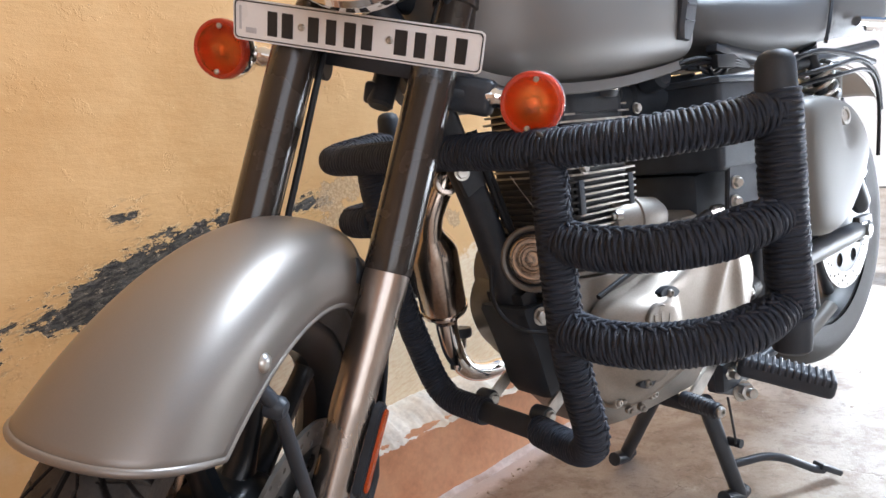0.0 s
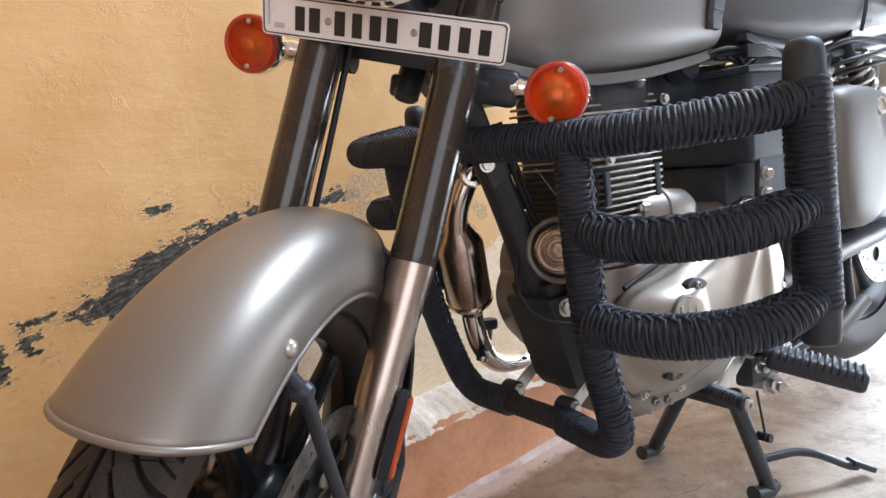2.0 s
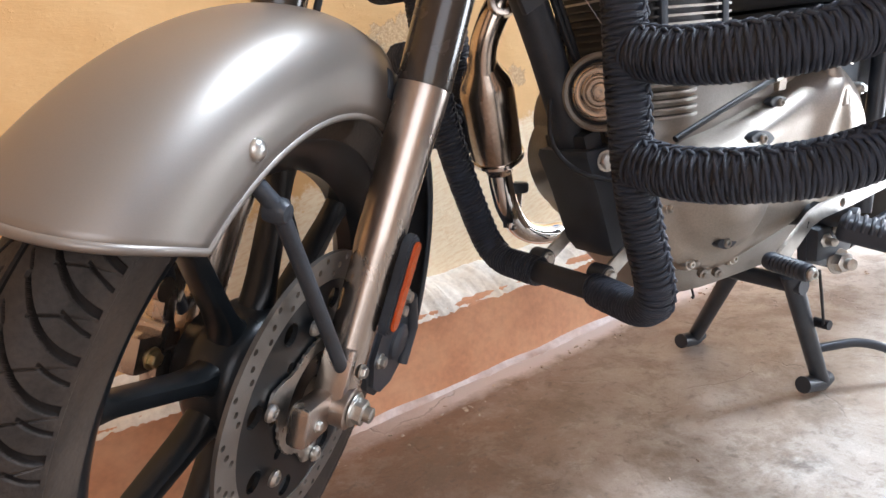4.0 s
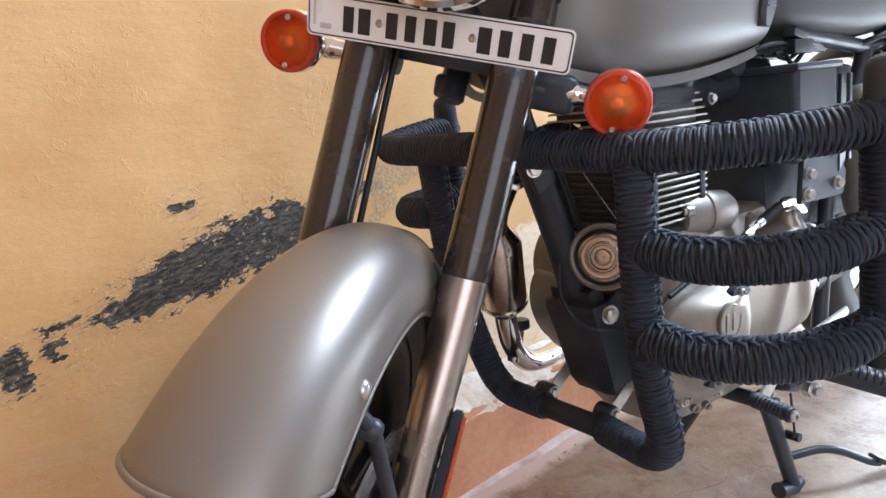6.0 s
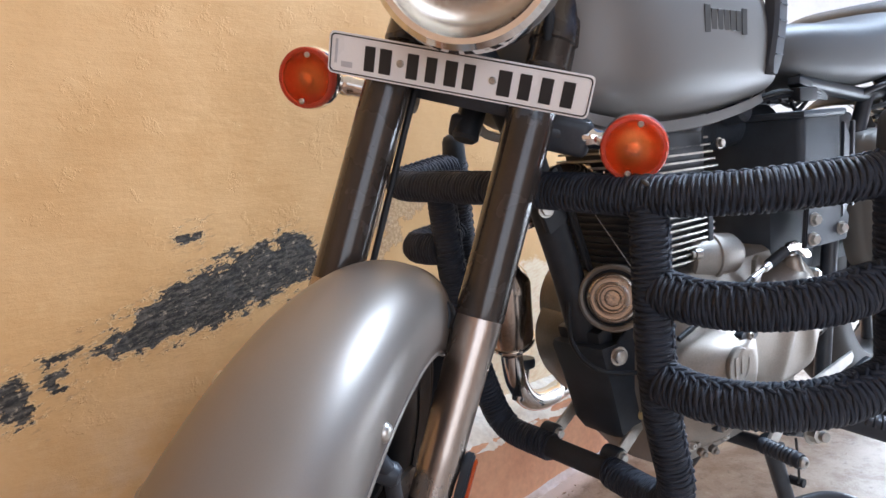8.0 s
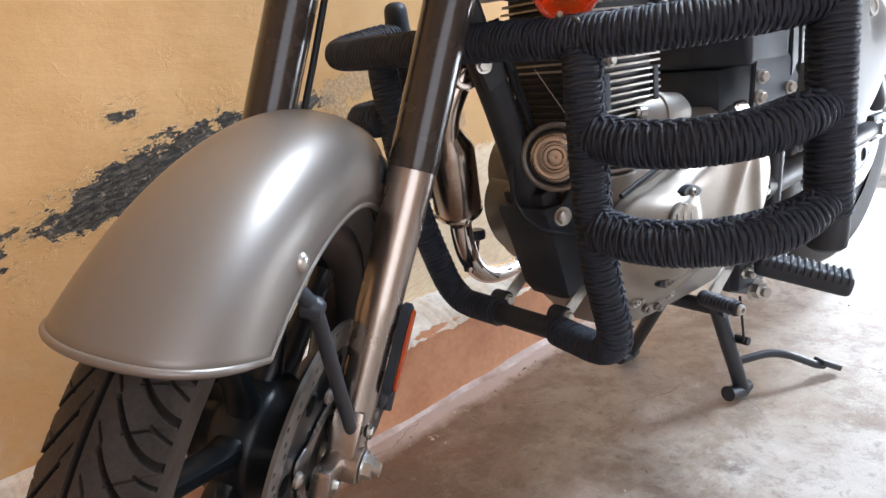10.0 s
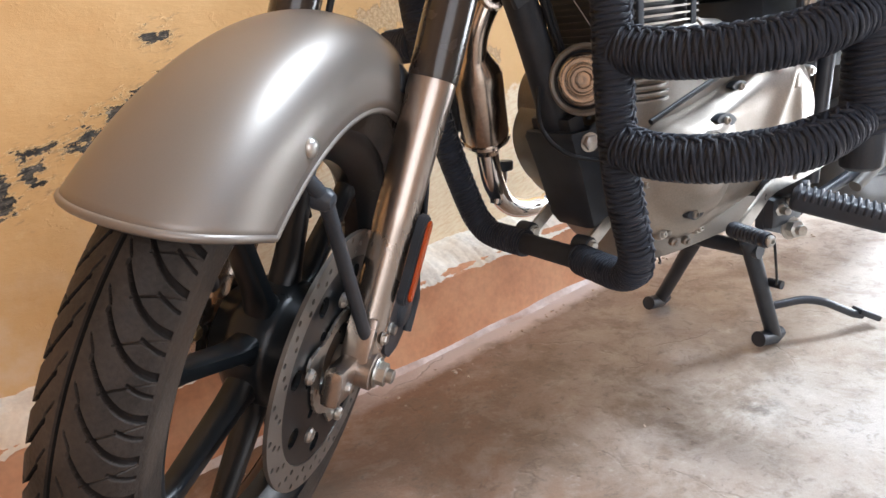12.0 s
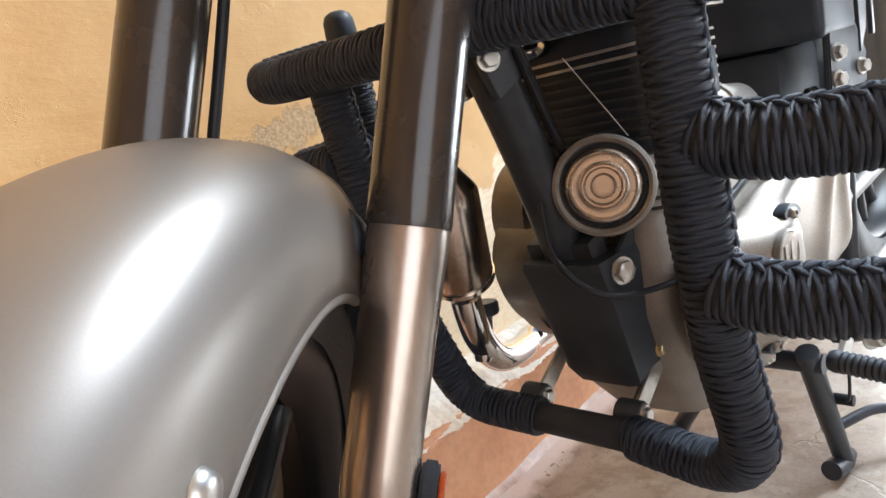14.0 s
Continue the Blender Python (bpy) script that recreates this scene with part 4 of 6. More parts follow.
lathe(bm, LAMP, (1, 0, -0.03), rings, 64, False)
part("lamp_lens", bm, GLASSM, lamp, "clear ribbed glass lens", STEER).visible_shadow = False
for k in range(-12, 13):
    w = math.sqrt(max(0.0, 0.078 ** 2 - (k * 0.0065) ** 2))
    if w > 0.02:
        bm = bmesh.new()
        block(bm, (0.002, 0.0022, 1.6 * w), Matrix.Translation(LAMP + Vector((-0.013 - 0.010 * (w / 0.078) ** 2, k * 0.0065, 0))), 0)
        part("lens_rib", bm, GLASSM, lamp, "", STEER).visible_shadow = False
bm = bmesh.new()
lathe(bm, LAMP, (1, 0, -0.03), [(-0.004, 0.084), (0.02, 0.075), (0.05, 0.05), (0.065, 0.015), (0.066, 0)], 48, False)
part("lamp_reflector", bm, REFLECTOR, lamp, "", STEER)

# number plate: its characters stand as plain bars
PLATE = Matrix.Translation((0.004, -0.004, 0.8615)) @ Matrix.Rotation(radians(-1.0), 4, "X") @ Matrix.Rotation(radians(3), 4, "Z") @ Matrix.Rotation(radians(-6), 4, "Y")


def rounded(w, h, r, n=5):
    out = []
    for cx, cz, a0 in ((w / 2 - r, h / 2 - r, 0), (-w / 2 + r, h / 2 - r, 90), (-w / 2 + r, -h / 2 + r, 180), (w / 2 - r, -h / 2 + r, 270)):
        out += [(cx + r * math.cos(radians(a0 + 90 * k / n)), cz + r * math.sin(radians(a0 + 90 * k / n))) for k in range(n + 1)]
    return out


bm = bmesh.new()
slab(bm, rounded(0.292, 0.0455, 0.006), 0.0, -0.0016, "x", 0.0004)
plate = part("number_plate", bm, WHITEP, moto, "white metal number plate with raised black bars", STEER @ PLATE)
bm = bmesh.new()
slab(bm, rounded(0.288, 0.0415, 0.005), -0.0014, -0.0024, "x", 0, [rounded(0.2855, 0.039, 0.0045)])
part("plate_border", bm, INK, plate, "thin black border", STEER @ PLATE, smooth=False)
for yy, w in ((0.098, 0.015), (0.080, 0.017), (0.049, 0.016), (0.028, 0.015), (0.006, 0.017), (-0.014, 0.016), (-0.053, 0.018), (-0.075, 0.016), (-0.098, 0.016), (-0.121, 0.016)):
    bm = bmesh.new()
    block(bm, (0.0012, w * 0.80, 0.027), Matrix.Translation((-0.0021, yy, -0.001)), 0.0004, 1)
    part("character_bar", bm, INK, plate, "plain black bar", STEER @ PLATE)
bm = bmesh.new()
block(bm, (0.0004, 0.013, 0.006), Matrix.Translation((-0.0019, 0.124, -0.011)))
part("code_bar", bm, GREYINK, plate, "small pale bar", STEER @ PLATE)
bm = bmesh.new()
block(bm, (0.0004, 0.003, 0.026), Matrix.Translation((-0.0019, 0.137, 0.002)))
part("code_bar", bm, GREYINK, plate, "small pale bar", STEER @ PLATE)
for yy in (0.063, -0.040):
    bm = bmesh.new()
    domebolt(bm, (-0.0018, yy, 0.0), (-1, 0, 0), 0.0042, 0.002)
    part("plate_rivet", bm, STEEL, plate, "", STEER @ PLATE)


def indicator(side):
    """A round indicator: chrome stalk and back, amber lens of small prisms, two screws."""
    c = Vector((0.068, 0.2 * side - 0.006, 0.817))
    out = Vector((-1, 0.02 * side, 0.0))
    bm = bmesh.new()
    lathe(bm, c, -out, [(-0.004, 0.037), (0.0, 0.0385), (0.008, 0.0385), (0.03, 0.033), (0.045, 0.020), (0.05, 0.008), (0.05, 0)], 40, False)
    ob = part("indicator", bm, CHROME, moto, "amber turn indicator on a chrome stalk", STEER)
    bm = bmesh.new()
    y_in = 0.10 * side
    lathe(bm, (0.088, y_in, 0.815), (0, side, 0), [(0.02, 0.012), (0.045, 0.012), (0.047, 0.0135), (0.060, 0.0135), (0.062, 0.0125), (0.085, 0.0125)], 24)
    part("indicator_stalk", bm, CHROME, ob, "chrome stalk", STEER)
    bm = bmesh.new()
    lathe(bm, (0.088, 0.06 * side, 0.813), (0, side, 0), [(0, 0.0145), (0.060, 0.0145), (0.066, 0.012), (0.066, 0.010)], 24)
    part("stalk_base", bm, SATIN, ob, "black rubber stalk base", STEER)
    bm = bmesh.new()
    # moulded face: a clear rim round rows of small prisms
    u, v = Vector((0, 1, 0)), Vector((0, 0, 1))
    nseg = 144

    def moulded(rows):
        rings = []
        for k, (d, r, amp) in enumerate(rows):
            rings.append([c - out * (d + amp * (math.cos(36 * 2 * math.pi * q / nseg) * (1 if k % 2 else -1))) + r * (math.cos(2 * math.pi * q / nseg) * u + math.sin(2 * math.pi * q / nseg) * v) for q in range(nseg)])
        return rings
    loft(bm, moulded([(0.006, 0.0372, 0), (-0.011, 0.0372, 0), (-0.0140, 0.0362, 0), (-0.0150, 0.0350, 0), (-0.0150, 0.0318, 0), (-0.0140, 0.0312, 0), (-0.004, 0.0310, 0), (0.006, 0.0310, 0)]))
    part("lens_rim", bm, REDRIM, ob, "deep red moulded lens rim", STEER).visible_shadow = False
    bm = bmesh.new()
    loft(bm, moulded([(-0.004, 0.0308, 0), (-0.0138, 0.0308, 0)] + [(-0.0145 - 0.0030 * (1 - (r / 0.031) ** 2), r, 0.0016 if 0.0080 < r < 0.030 else 0.0) for r in (0.0304 - 0.0025 * k for k in range(12))]))
    part("indicator_lens", bm, AMBER, ob, "amber plastic lens moulded in rings", STEER, smooth=False).visible_shadow = False
    bm = bmesh.new()
    lathe(bm, c, -out, [(-0.008, 0.0), (-0.008, 0.010), (0.0, 0.030), (0.002, 0.036), (0.003, 0.0)], 32, False)
    part("indicator_bowl", bm, REFLECTOR, ob, "", STEER)
    for dz in (0.028, -0.028):
        bm = bmesh.new()
        domebolt(bm, c + out * 0.0165 + Vector((0, 0, dz)), out, 0.0035, 0.002)
        part("indicator_screw", bm, STEEL, ob, "", STEER)
    return ob


indicator(-1)
indicator(1)

# brake hose down beside the right leg, and a cable over the plate
bm = bmesh.new()
sweep(bm, smooth_path([(0.075, 0.052, 0.90), (0.045, 0.054, 0.80), (0.01, 0.052, 0.70), (-0.02, 0.05, 0.62), (-0.03, 0.05, 0.56), (-0.05, 0.056, 0.48), (-0.03, 0.05, 0.40)], 8), 0.0042, 10)
part("brake_hose", bm, CABLE, moto, "thin black brake hose", STEER)
bm = bmesh.new()
sweep(bm, smooth_path([(0.095, -0.066, 1.02), (0.088, -0.078, 0.94), (0.10, -0.085, 0.88), (0.12, -0.07, 0.82), (0.13, -0.05, 0.76)], 8), 0.006, 10)
part("control_cable", bm, CABLE, moto, "black control cable beside the fork", STEER)

# -- crash guard: steel tube bound with rope --
guard_core = bmesh.new()
sweep(guard_core, [(0.262, -0.060, 0.298), (0.262, 0.105, 0.298)], 0.0165, 20)
guard = part("crash_guard", guard_core, CORE, moto, "crash guard of steel tube tightly bound in black rope")


def even_path(path, step):
    """The same path in even steps."""
    P = [Vector(p) for p in path]
    out, left = [P[0]], step
    for a, b in zip(P, P[1:]):
        d = (b - a).length
        pos = 0.0
        while d - pos >= left:
            pos += left
            out.append(a.lerp(b, pos / d))
            left = step
        left -= d - pos
    return out


def rope_bar(path, r=0.0200, cord=0.0024, pitch=0.0034, spine=None, seed=1, lean=0.0048, taper=0.0):
    """A tube bound with crossing turns of cord; spine: the side on which the turns are knotted into a ridge."""
    rnd = random.Random(seed)
    core = bmesh.new()
    fine = even_path(path, 0.006)
    sweep(core, fine, [r * (1 - 0.16 * max(0.0, (k / len(fine) - 0.75) / 0.25) * taper) for k in range(len(fine))], 14)
    bar = part("guard_bar", core, CORE, guard, "")
    fr = frames_along(even_path(path, pitch))
    verts, faces = [], []
    ns, nc = 22, 6
    for k, (p, t, u, v) in enumerate(fr[1:-1]):
        sgn = 1 if k % 2 else -1
        ph = rnd.uniform(-0.25, 0.25) + 0.9
        amp = lean * rnd.uniform(0.7, 1.25)
        rad = cord * rnd.uniform(0.86, 1.08)
        rr_ = r * (1 - 0.16 * max(0.0, (k / len(fr) - 0.75) / 0.25) * taper)
        base = len(verts)
        lift = rr_ + rad * 0.40
        for i in range(ns):
            a = 2 * math.pi * i / ns
            out = math.cos(a) * u + math.sin(a) * v
            over = 0.0004 * sgn * math.cos(2 * a + ph)
            c = p + out * (lift + over) + t * (sgn * amp * math.sin(a + ph))
            for j in range(nc):
                b = 2 * math.pi * j / nc
                # two-strand twist shows as a slight wave of the cord's thickness
                q = rad * (1 + 0.10 * math.sin(9 * a + 3 * b + k))
                verts.append(c + out * (q * 0.52 * math.cos(b)) + t * (q * math.sin(b)))
        for i in range(ns):
            for j in range(nc):
                faces.append((base + i * nc + j, base + i * nc + (j + 1) % nc, base + ((i + 1) % ns) * nc + (j + 1) % nc, base + ((i + 1) % ns) * nc + j))
    if spine:
        sp = Vector(spine)
        cord = 0.0029
        for k, (p, t, u, v) in enumerate(frames_along(even_path(path, 0.0064))[1:-4]):
            out = (sp - t * sp.dot(t)).normalized()
            side = t.cross(out)
            sgn = 1 if k % 2 else -1
            c = p + out * (r + cord * 0.55) + side * (0.0030 * sgn)
            base = len(verts)
            d1 = (t * 0.8 + side * 0.6 * sgn).normalized()
            d2 = out
            d3 = d1.cross(d2)
            for i in range(5):
                w = -1 + 2 * i / 4
                rr = cord * 0.92 * math.sqrt(max(0.04, 1 - w * w))
                for j in range(6):
                    b = 2 * math.pi * j / 6
                    verts.append(c + d1 * (w * 0.0068) + (d2 * math.cos(b) + d3 * math.sin(b)) * rr)
            for i in range(4):
                for j in range(6):
                    faces.append((base + i * 6 + j, base + i * 6 + (j + 1) % 6, base + (i + 1) * 6 + (j + 1) % 6, base + (i + 1) * 6 + j))
    me = bpy.data.meshes.new("rope_wrap")
    me.from_pydata([tuple(q) for q in verts], [], faces)
    me.polygons.foreach_set("use_smooth", [True] * len(faces))
    me.materials.append(ROPE)
    ob = new("rope_wrap", me)
    ob.parent = guard
    tagged(ob, "black rope wound in crossing turns", kind="stuff")
    return bar


PX, PY = 0.330, 0.386   # outer posts
# top bar from post to post
top_bar = smooth_path([(PX - 0.002, -PY, 0.716), (0.292, -0.360, 0.708), (0.235, -0.298, 0.702), (0.196, -0.225, 0.700), (0.182, -0.15, 0.702), (0.178, 0.0, 0.708),
                       (0.172, 0.16, 0.712), (0.162, 0.240, 0.714), (0.174, 0.278, 0.719), (0.222, 0.290, 0.727), (0.300, 0.294, 0.738)], 10)
rope_bar(top_bar, r=0.0212, seed=1, spine=(0.35, 0, 0.94))
for s, ang in ((-1, 0), (1, 0)):
    # inner upright with the lower bend
    z_top = 0.700
    y = 0.190
    if s > 0:
        up = round_path([(0.187, y, z_top), (0.198, y, 0.56), (0.220, y, 0.46), (0.240, y - 0.004, 0.385), (0.262, y - 0.020, 0.297), (0.262, 0.055, 0.298)], 0.075, 10)
    else:
        up = round_path([(0.187, -y, z_top), (0.189, -y, 0.56), (0.196, -y, 0.45), (0.238, -y, 0.299), (0.262, -0.055, 0.298)], 0.085, 10)
    rope_bar(up, spine=(0.35, s * 0.9, 0) if s < 0 else (0.6, -0.6, 0), seed=3 + s)
    for zz, zp, sd in ((0.594, 0.606, 11), (0.487, 0.506, 17)):
        if s > 0:
            path = smooth_path([(0.190, 0.200, zz + 0.018), (0.186, 0.242, zz + 0.016), (0.196, 0.276, zz + 0.016), (0.232, 0.292, zz + 0.018), (0.272, 0.294, zz + 0.022), (0.300, 0.294, zp + 0.020)], 8)
        else:
            path = smooth_path([(0.192, s * 0.200, zz), (0.194, s * 0.245, zz - 0.008), (0.212, s * 0.302, zz - 0.009), (0.250, s * 0.350, zz - 0.004), (0.292, s * 0.376, zz + 0.006), (PX + 0.004, s * PY, zp)], 8)
        rope_bar(path, r=0.0238, seed=sd + s, spine=(-0.25, 0.3 * s, 0.9), taper=1.4)
    qx, qy = (PX, -PY) if s < 0 else (0.304, 0.294)
    post = [(qx, qy, 0.735 if s < 0 else 0.750), (qx + 0.004, qy, 0.62), (qx + 0.012, qy, 0.492)]
    rope_bar(post, r=0.0222 if s < 0 else 0.0190, seed=23 + s, spine=(0.95, -0.3, 0))
    bm = bmesh.new()
    lathe(bm, (PX - 0.002, -PY, 0.716) if s < 0 else (0.303, 0.294, 0.732), (0, 0, 1), [(0, 0.021), (0.03, 0.0205), (0.048, 0.0195), (0.056, 0.016), (0.060, 0.009), (0.061, 0)], 24, False)
    part("post_cap", bm, PLASTIC, guard, "smooth black rubber post cap")
    bm = bmesh.new()
    lathe(bm, (qx + 0.012, qy, 0.50), (0, 0, -1), [(0, 0.022), (0.03, 0.0215), (0.046, 0.020), (0.050, 0.015), (0.051, 0)], 24, False)
    part("post_foot", bm, PLASTIC, guard, "smooth black rubber post foot")
# scuffs where the cord is worn pale
for p in ((0.163, -0.205, 0.718), (0.155, 0.232, 0.730)):
    bm = bmesh.new()
    r = bmesh.ops.create_icosphere(bm, subdivisions=2, radius=0.0042)
    bmesh.ops.transform(bm, matrix=Matrix.Translation(p) @ Matrix.Rotation(0.5, 4, "X") @ Matrix.Diagonal((0.5, 1.5, 0.7, 1)), verts=r["verts"])
    part("worn_knot", bm, GREYPIPE, guard, "pale worn knot in the cord")
# steel brackets from the lower tube to the frame
for y in (-0.049, 0.073):
    bm = bmesh.new()
    m = Matrix.Translation((0.322, y, 0.328)) @ Matrix.Rotation(radians(-32), 4, "Y")
    block(bm, (0.085, 0.005, 0.022), m, 0.002)
    block(bm, (0.085, 0.018, 0.004), m @ Matrix.Translation((0, 0.008, -0.010)), 0.0015)
    br = part("guard_bracket", bm, STEEL, guard, "zinc steel mounting bracket")
    bm = bmesh.new()
    lathe(bm, (0.284, y - 0.010, 0.309), (0, 1, 0), [(0, 0.014), (0.003, 0.016), (0.026, 0.016)], 20)
    part("clamp_lug", bm, SATIN, guard, "black clamp lug")
    bm = bmesh.new()
    hexbolt(bm, (0.286, y - 0.010, 0.311), (0, -1, 0), 0.0075, 0.006)
    part("guard_bolt", bm, STEEL, guard, "")

# -- frame, shield, horn --
bm = bmesh.new()
sweep(bm, round_path([(0.105, 0, 0.90), (0.175, 0, 0.80), (0.252, 0, 0.60), (0.300, 0, 0.44)], 0.05), 0.0225, 24)
block(bm, (0.030, 0.078, 0.060), Matrix.Translation((0.292, 0, 0.470)) @ Matrix.Rotation(radians(-15), 4, "Y"), 0.006)
sweep(bm, [(0.125, 0, 0.92), (0.40, 0, 0.86), (0.72, 0, 0.84)], 0.022, 16)
block(bm, (0.055, 0.010, 0.075), Matrix.Translation((0.215, -0.018, 0.690)) @ Matrix.Rotation(radians(-25), 4, "Y"), 0.004)
frame_ob = part("frame", bm, SATIN, moto, "satin black single downtube frame")
# diagonal web beside the downtube
bm = bmesh.new()
for y in (-0.014, 0.014):
    sweep(bm, [(0.235, y, 0.735), (0.285, y, 0.60), (0.318, y, 0.50)], 0.0045, 10)
sweep(bm, smooth_path([(0.23, -0.024, 0.70), (0.268, -0.026, 0.60), (0.300, -0.030, 0.54), (0.31, -0.040, 0.49)], 6), 0.004, 8)
part("wiring", bm, CABLE, frame_ob, "black wiring clipped along the downtube")
bm = bmesh.new()
hexbolt(bm, (0.288, -0.0600, 0.463), (-0.35, -1, 0), 0.0105, 0.008)
part("engine_bolt", bm, STEEL, frame_ob, "zinc engine bolt")
# bash shield: tapered open-topped tray
bm = bmesh.new()
rings = []
for z, x0, x1, w in ((0.330, 0.302, 0.360, 0.046), (0.345, 0.292, 0.366, 0.052), (0.420, 0.270, 0.352, 0.055), (0.470, 0.252, 0.340, 0.057), (0.478, 0.254, 0.338, 0.054)):
    rings.append([(x0 + 0.006, -w, z), (x0, -w + 0.010, z), (x0, 0.66 * w - 0.010, z), (x0 + 0.006, 0.66 * w, z), (x1, 0.66 * w, z), (x1, -w, z)])
loft(bm, rings)
shield = part("engine_shield", bm, PLASTIC, moto, "black moulded shield before the engine")
bm = bmesh.new()
hexbolt(bm, (0.345, -0.0515, 0.357), (0, -1, 0), 0.007, 0.006)
part("shield_bolt", bm, BRASS, shield, "")
bm = bmesh.new()
slab(bm, [(0.275, 0.452), (0.345, 0.44), (0.38, 0.470), (0.382, 0.51), (0.355, 0.515), (0.30, 0.482)], -0.0485, -0.0535, "y", 0.001)
part("mount_plate", bm, SATIN, shield, "black engine mounting plate")
bm = bmesh.new()
sweep(bm, smooth_path([(0.236, -0.020, 0.545), (0.224, -0.030, 0.505), (0.218, -0.046, 0.486), (0.226, -0.058, 0.468), (0.254, -0.063, 0.450), (0.296, -0.070, 0.438), (0.334, -0.085, 0.436), (0.356, -0.100, 0.444), (0.375, -0.105, 0.470)], 8), 0.0033, 10)
part("breather_hose", bm, CABLE, shield, "thin black hose looped round the shield")


bm = bmesh.new()
sweep(bm, [(0.252, -0.060, 0.668), (0.290, -0.088, 0.590)], 0.0005, 6)
part("thin_wire", bm, STEEL, frame_ob, "thin bare wire")
bm = bmesh.new()
hexbolt(bm, (0.196, -0.026, 0.680), (-0.5, -0.85, 0), 0.008, 0.008)
part("bracket_bolt", bm, STEEL, frame_ob, "")
HC, HN = Vector((0.281, -0.060, 0.548)), Vector((-0.85, -0.50, 0.08)).normalized()
bm = bmesh.new()
lathe(bm, HC, HN, [(-0.030, 0.020), (-0.028, 0.040), (-0.010, 0.0465), (-0.001, 0.0480), (0.003, 0.0470), (0.004, 0.0440), (0.001, 0.0405), (-0.006, 0.0395), (-0.006, 0.0)], 56, False)
horn = part("horn", bm, ALLOYD, moto, "round horn with a ringed chrome face")
bm = bmesh.new()
lathe(bm, HC, HN, [(-0.0055, 0.0392), (-0.0040, 0.0392), (-0.0040, 0.0355), (-0.0055, 0.0355)], 56, False)
part("horn_gasket", bm, CORE, horn, "black ring round the horn face")
bm = bmesh.new()
lathe(bm, HC, HN, [(-0.003, 0.0360), (0.001, 0.0355), (0.004, 0.0330), (0.0045, 0.0310), (0.002, 0.0290), (0.001, 0.0235), (0.002, 0.0215), (0.0055, 0.0195), (0.0055, 0.0180), (0.001, 0.0160), (0.001, 0.0120), (0.0045, 0.0100), (0.0050, 0.0060), (0.0045, 0.0)], 64, False)
part("horn_face", bm, HORNM, horn, "chrome face in rings")


# -- exhaust --
bm = bmesh.new()
sweep(bm, smooth_path([(0.36, 0.03, 0.700), (0.305, 0.034, 0.716), (0.252, 0.040, 0.703), (0.222, 0.050, 0.666), (0.203, 0.063, 0.622), (0.204, 0.074, 0.585)], 8), 0.0185, 24)
pipe = part("exhaust_header", bm, HEADER, moto, "browned chrome exhaust header and catalyser")
bm = bmesh.new()
a, b = Vector((0.206, 0.076, 0.592)), Vector((0.258, 0.130, 0.448))
ln = (b - a).length
lathe(bm, a, b - a, [(-0.012, 0.019), (0.0, 0.022), (0.02, 0.034), (0.032, 0.0375), (ln - 0.024, 0.0375), (ln - 0.014, 0.035), (ln, 0.022), (ln + 0.012, 0.0195)], 36)
part("catalyser", bm, HEADER, pipe, "swollen chrome catalyser can")
bm = bmesh.new()
lathe(bm, a.lerp(b, 0.86), b - a, [(0, 0.0378), (0, 0.0395), (0.005, 0.0395), (0.005, 0.0378)], 36, False)
part("catalyser_band", bm, CHROME, pipe, "")
bm = bmesh.new()
sweep(bm, smooth_path([(0.256, 0.128, 0.455), (0.266, 0.137, 0.415), (0.281, 0.146, 0.376), (0.307, 0.156, 0.342), (0.345, 0.170, 0.320), (0.40, 0.190, 0.306), (0.48, 0.215, 0.300), (0.75, 0.22, 0.31), (1.25, 0.235, 0.36)], 8), 0.0185, 24)
part("exhaust_pipe", bm, CHROME, pipe, "chrome pipe running back along the right side")
bm = bmesh.new()
lathe(bm, (0.345, 0.03, 0.705), (-1, 0.2, 0.1), [(0, 0.03), (0.012, 0.03), (0.014, 0.024), (0.03, 0.022)], 24)
block(bm, (0.014, 0.085, 0.034), Matrix.Translation((0.336, 0.032, 0.706)) @ Matrix.Rotation(radians(12), 4, "Z"), 0.006)
part("exhaust_flange", bm, CHROME, pipe, "chrome port flange")
for y in (0.0, 0.066):
    bm = bmesh.new()
    hexbolt(bm, (0.326, y, 0.706), (-1, 0, 0), 0.006, 0.01)
    part("flange_nut", bm, STEEL, pipe, "")

bm = bmesh.new()
lathe(bm, (0.222, 0.047, 0.664), (-0.45, -0.85, 0.15), [(0.010, 0.019), (0.024, 0.018), (0.0245, 0.0165), (0.0245, 0.0105), (0.012, 0.0100), (0.012, 0)], 28, False)
part("sensor_boss", bm, LEG, pipe, "chrome sensor boss with a dark bore")

# -- engine --
engine_bm = bmesh.new()


def case_ring(z, x0, x1, w, n=28):
    cx, hx = (x0 + x1) / 2, (x1 - x0) / 2
    out = []
    for k in range(n):
        a = 2 * math.pi * k / n
        out.append((cx + hx * math.copysign(abs(math.cos(a)) ** 0.45, math.cos(a)), w * math.copysign(abs(math.sin(a)) ** 0.45, math.sin(a)), z))
    return out


loft(engine_bm, [case_ring(0.245, 0.42, 0.70, 0.05), case_ring(0.255, 0.39, 0.74, 0.075), case_ring(0.30, 0.355, 0.78, 0.098), case_ring(0.40, 0.325, 0.79, 0.105), case_ring(0.47, 0.325, 0.78, 0.105), case_ring(0.53, 0.335, 0.76, 0.102), case_ring(0.560, 0.345, 0.74, 0.095), case_ring(0.568, 0.36, 0.72, 0.085)])
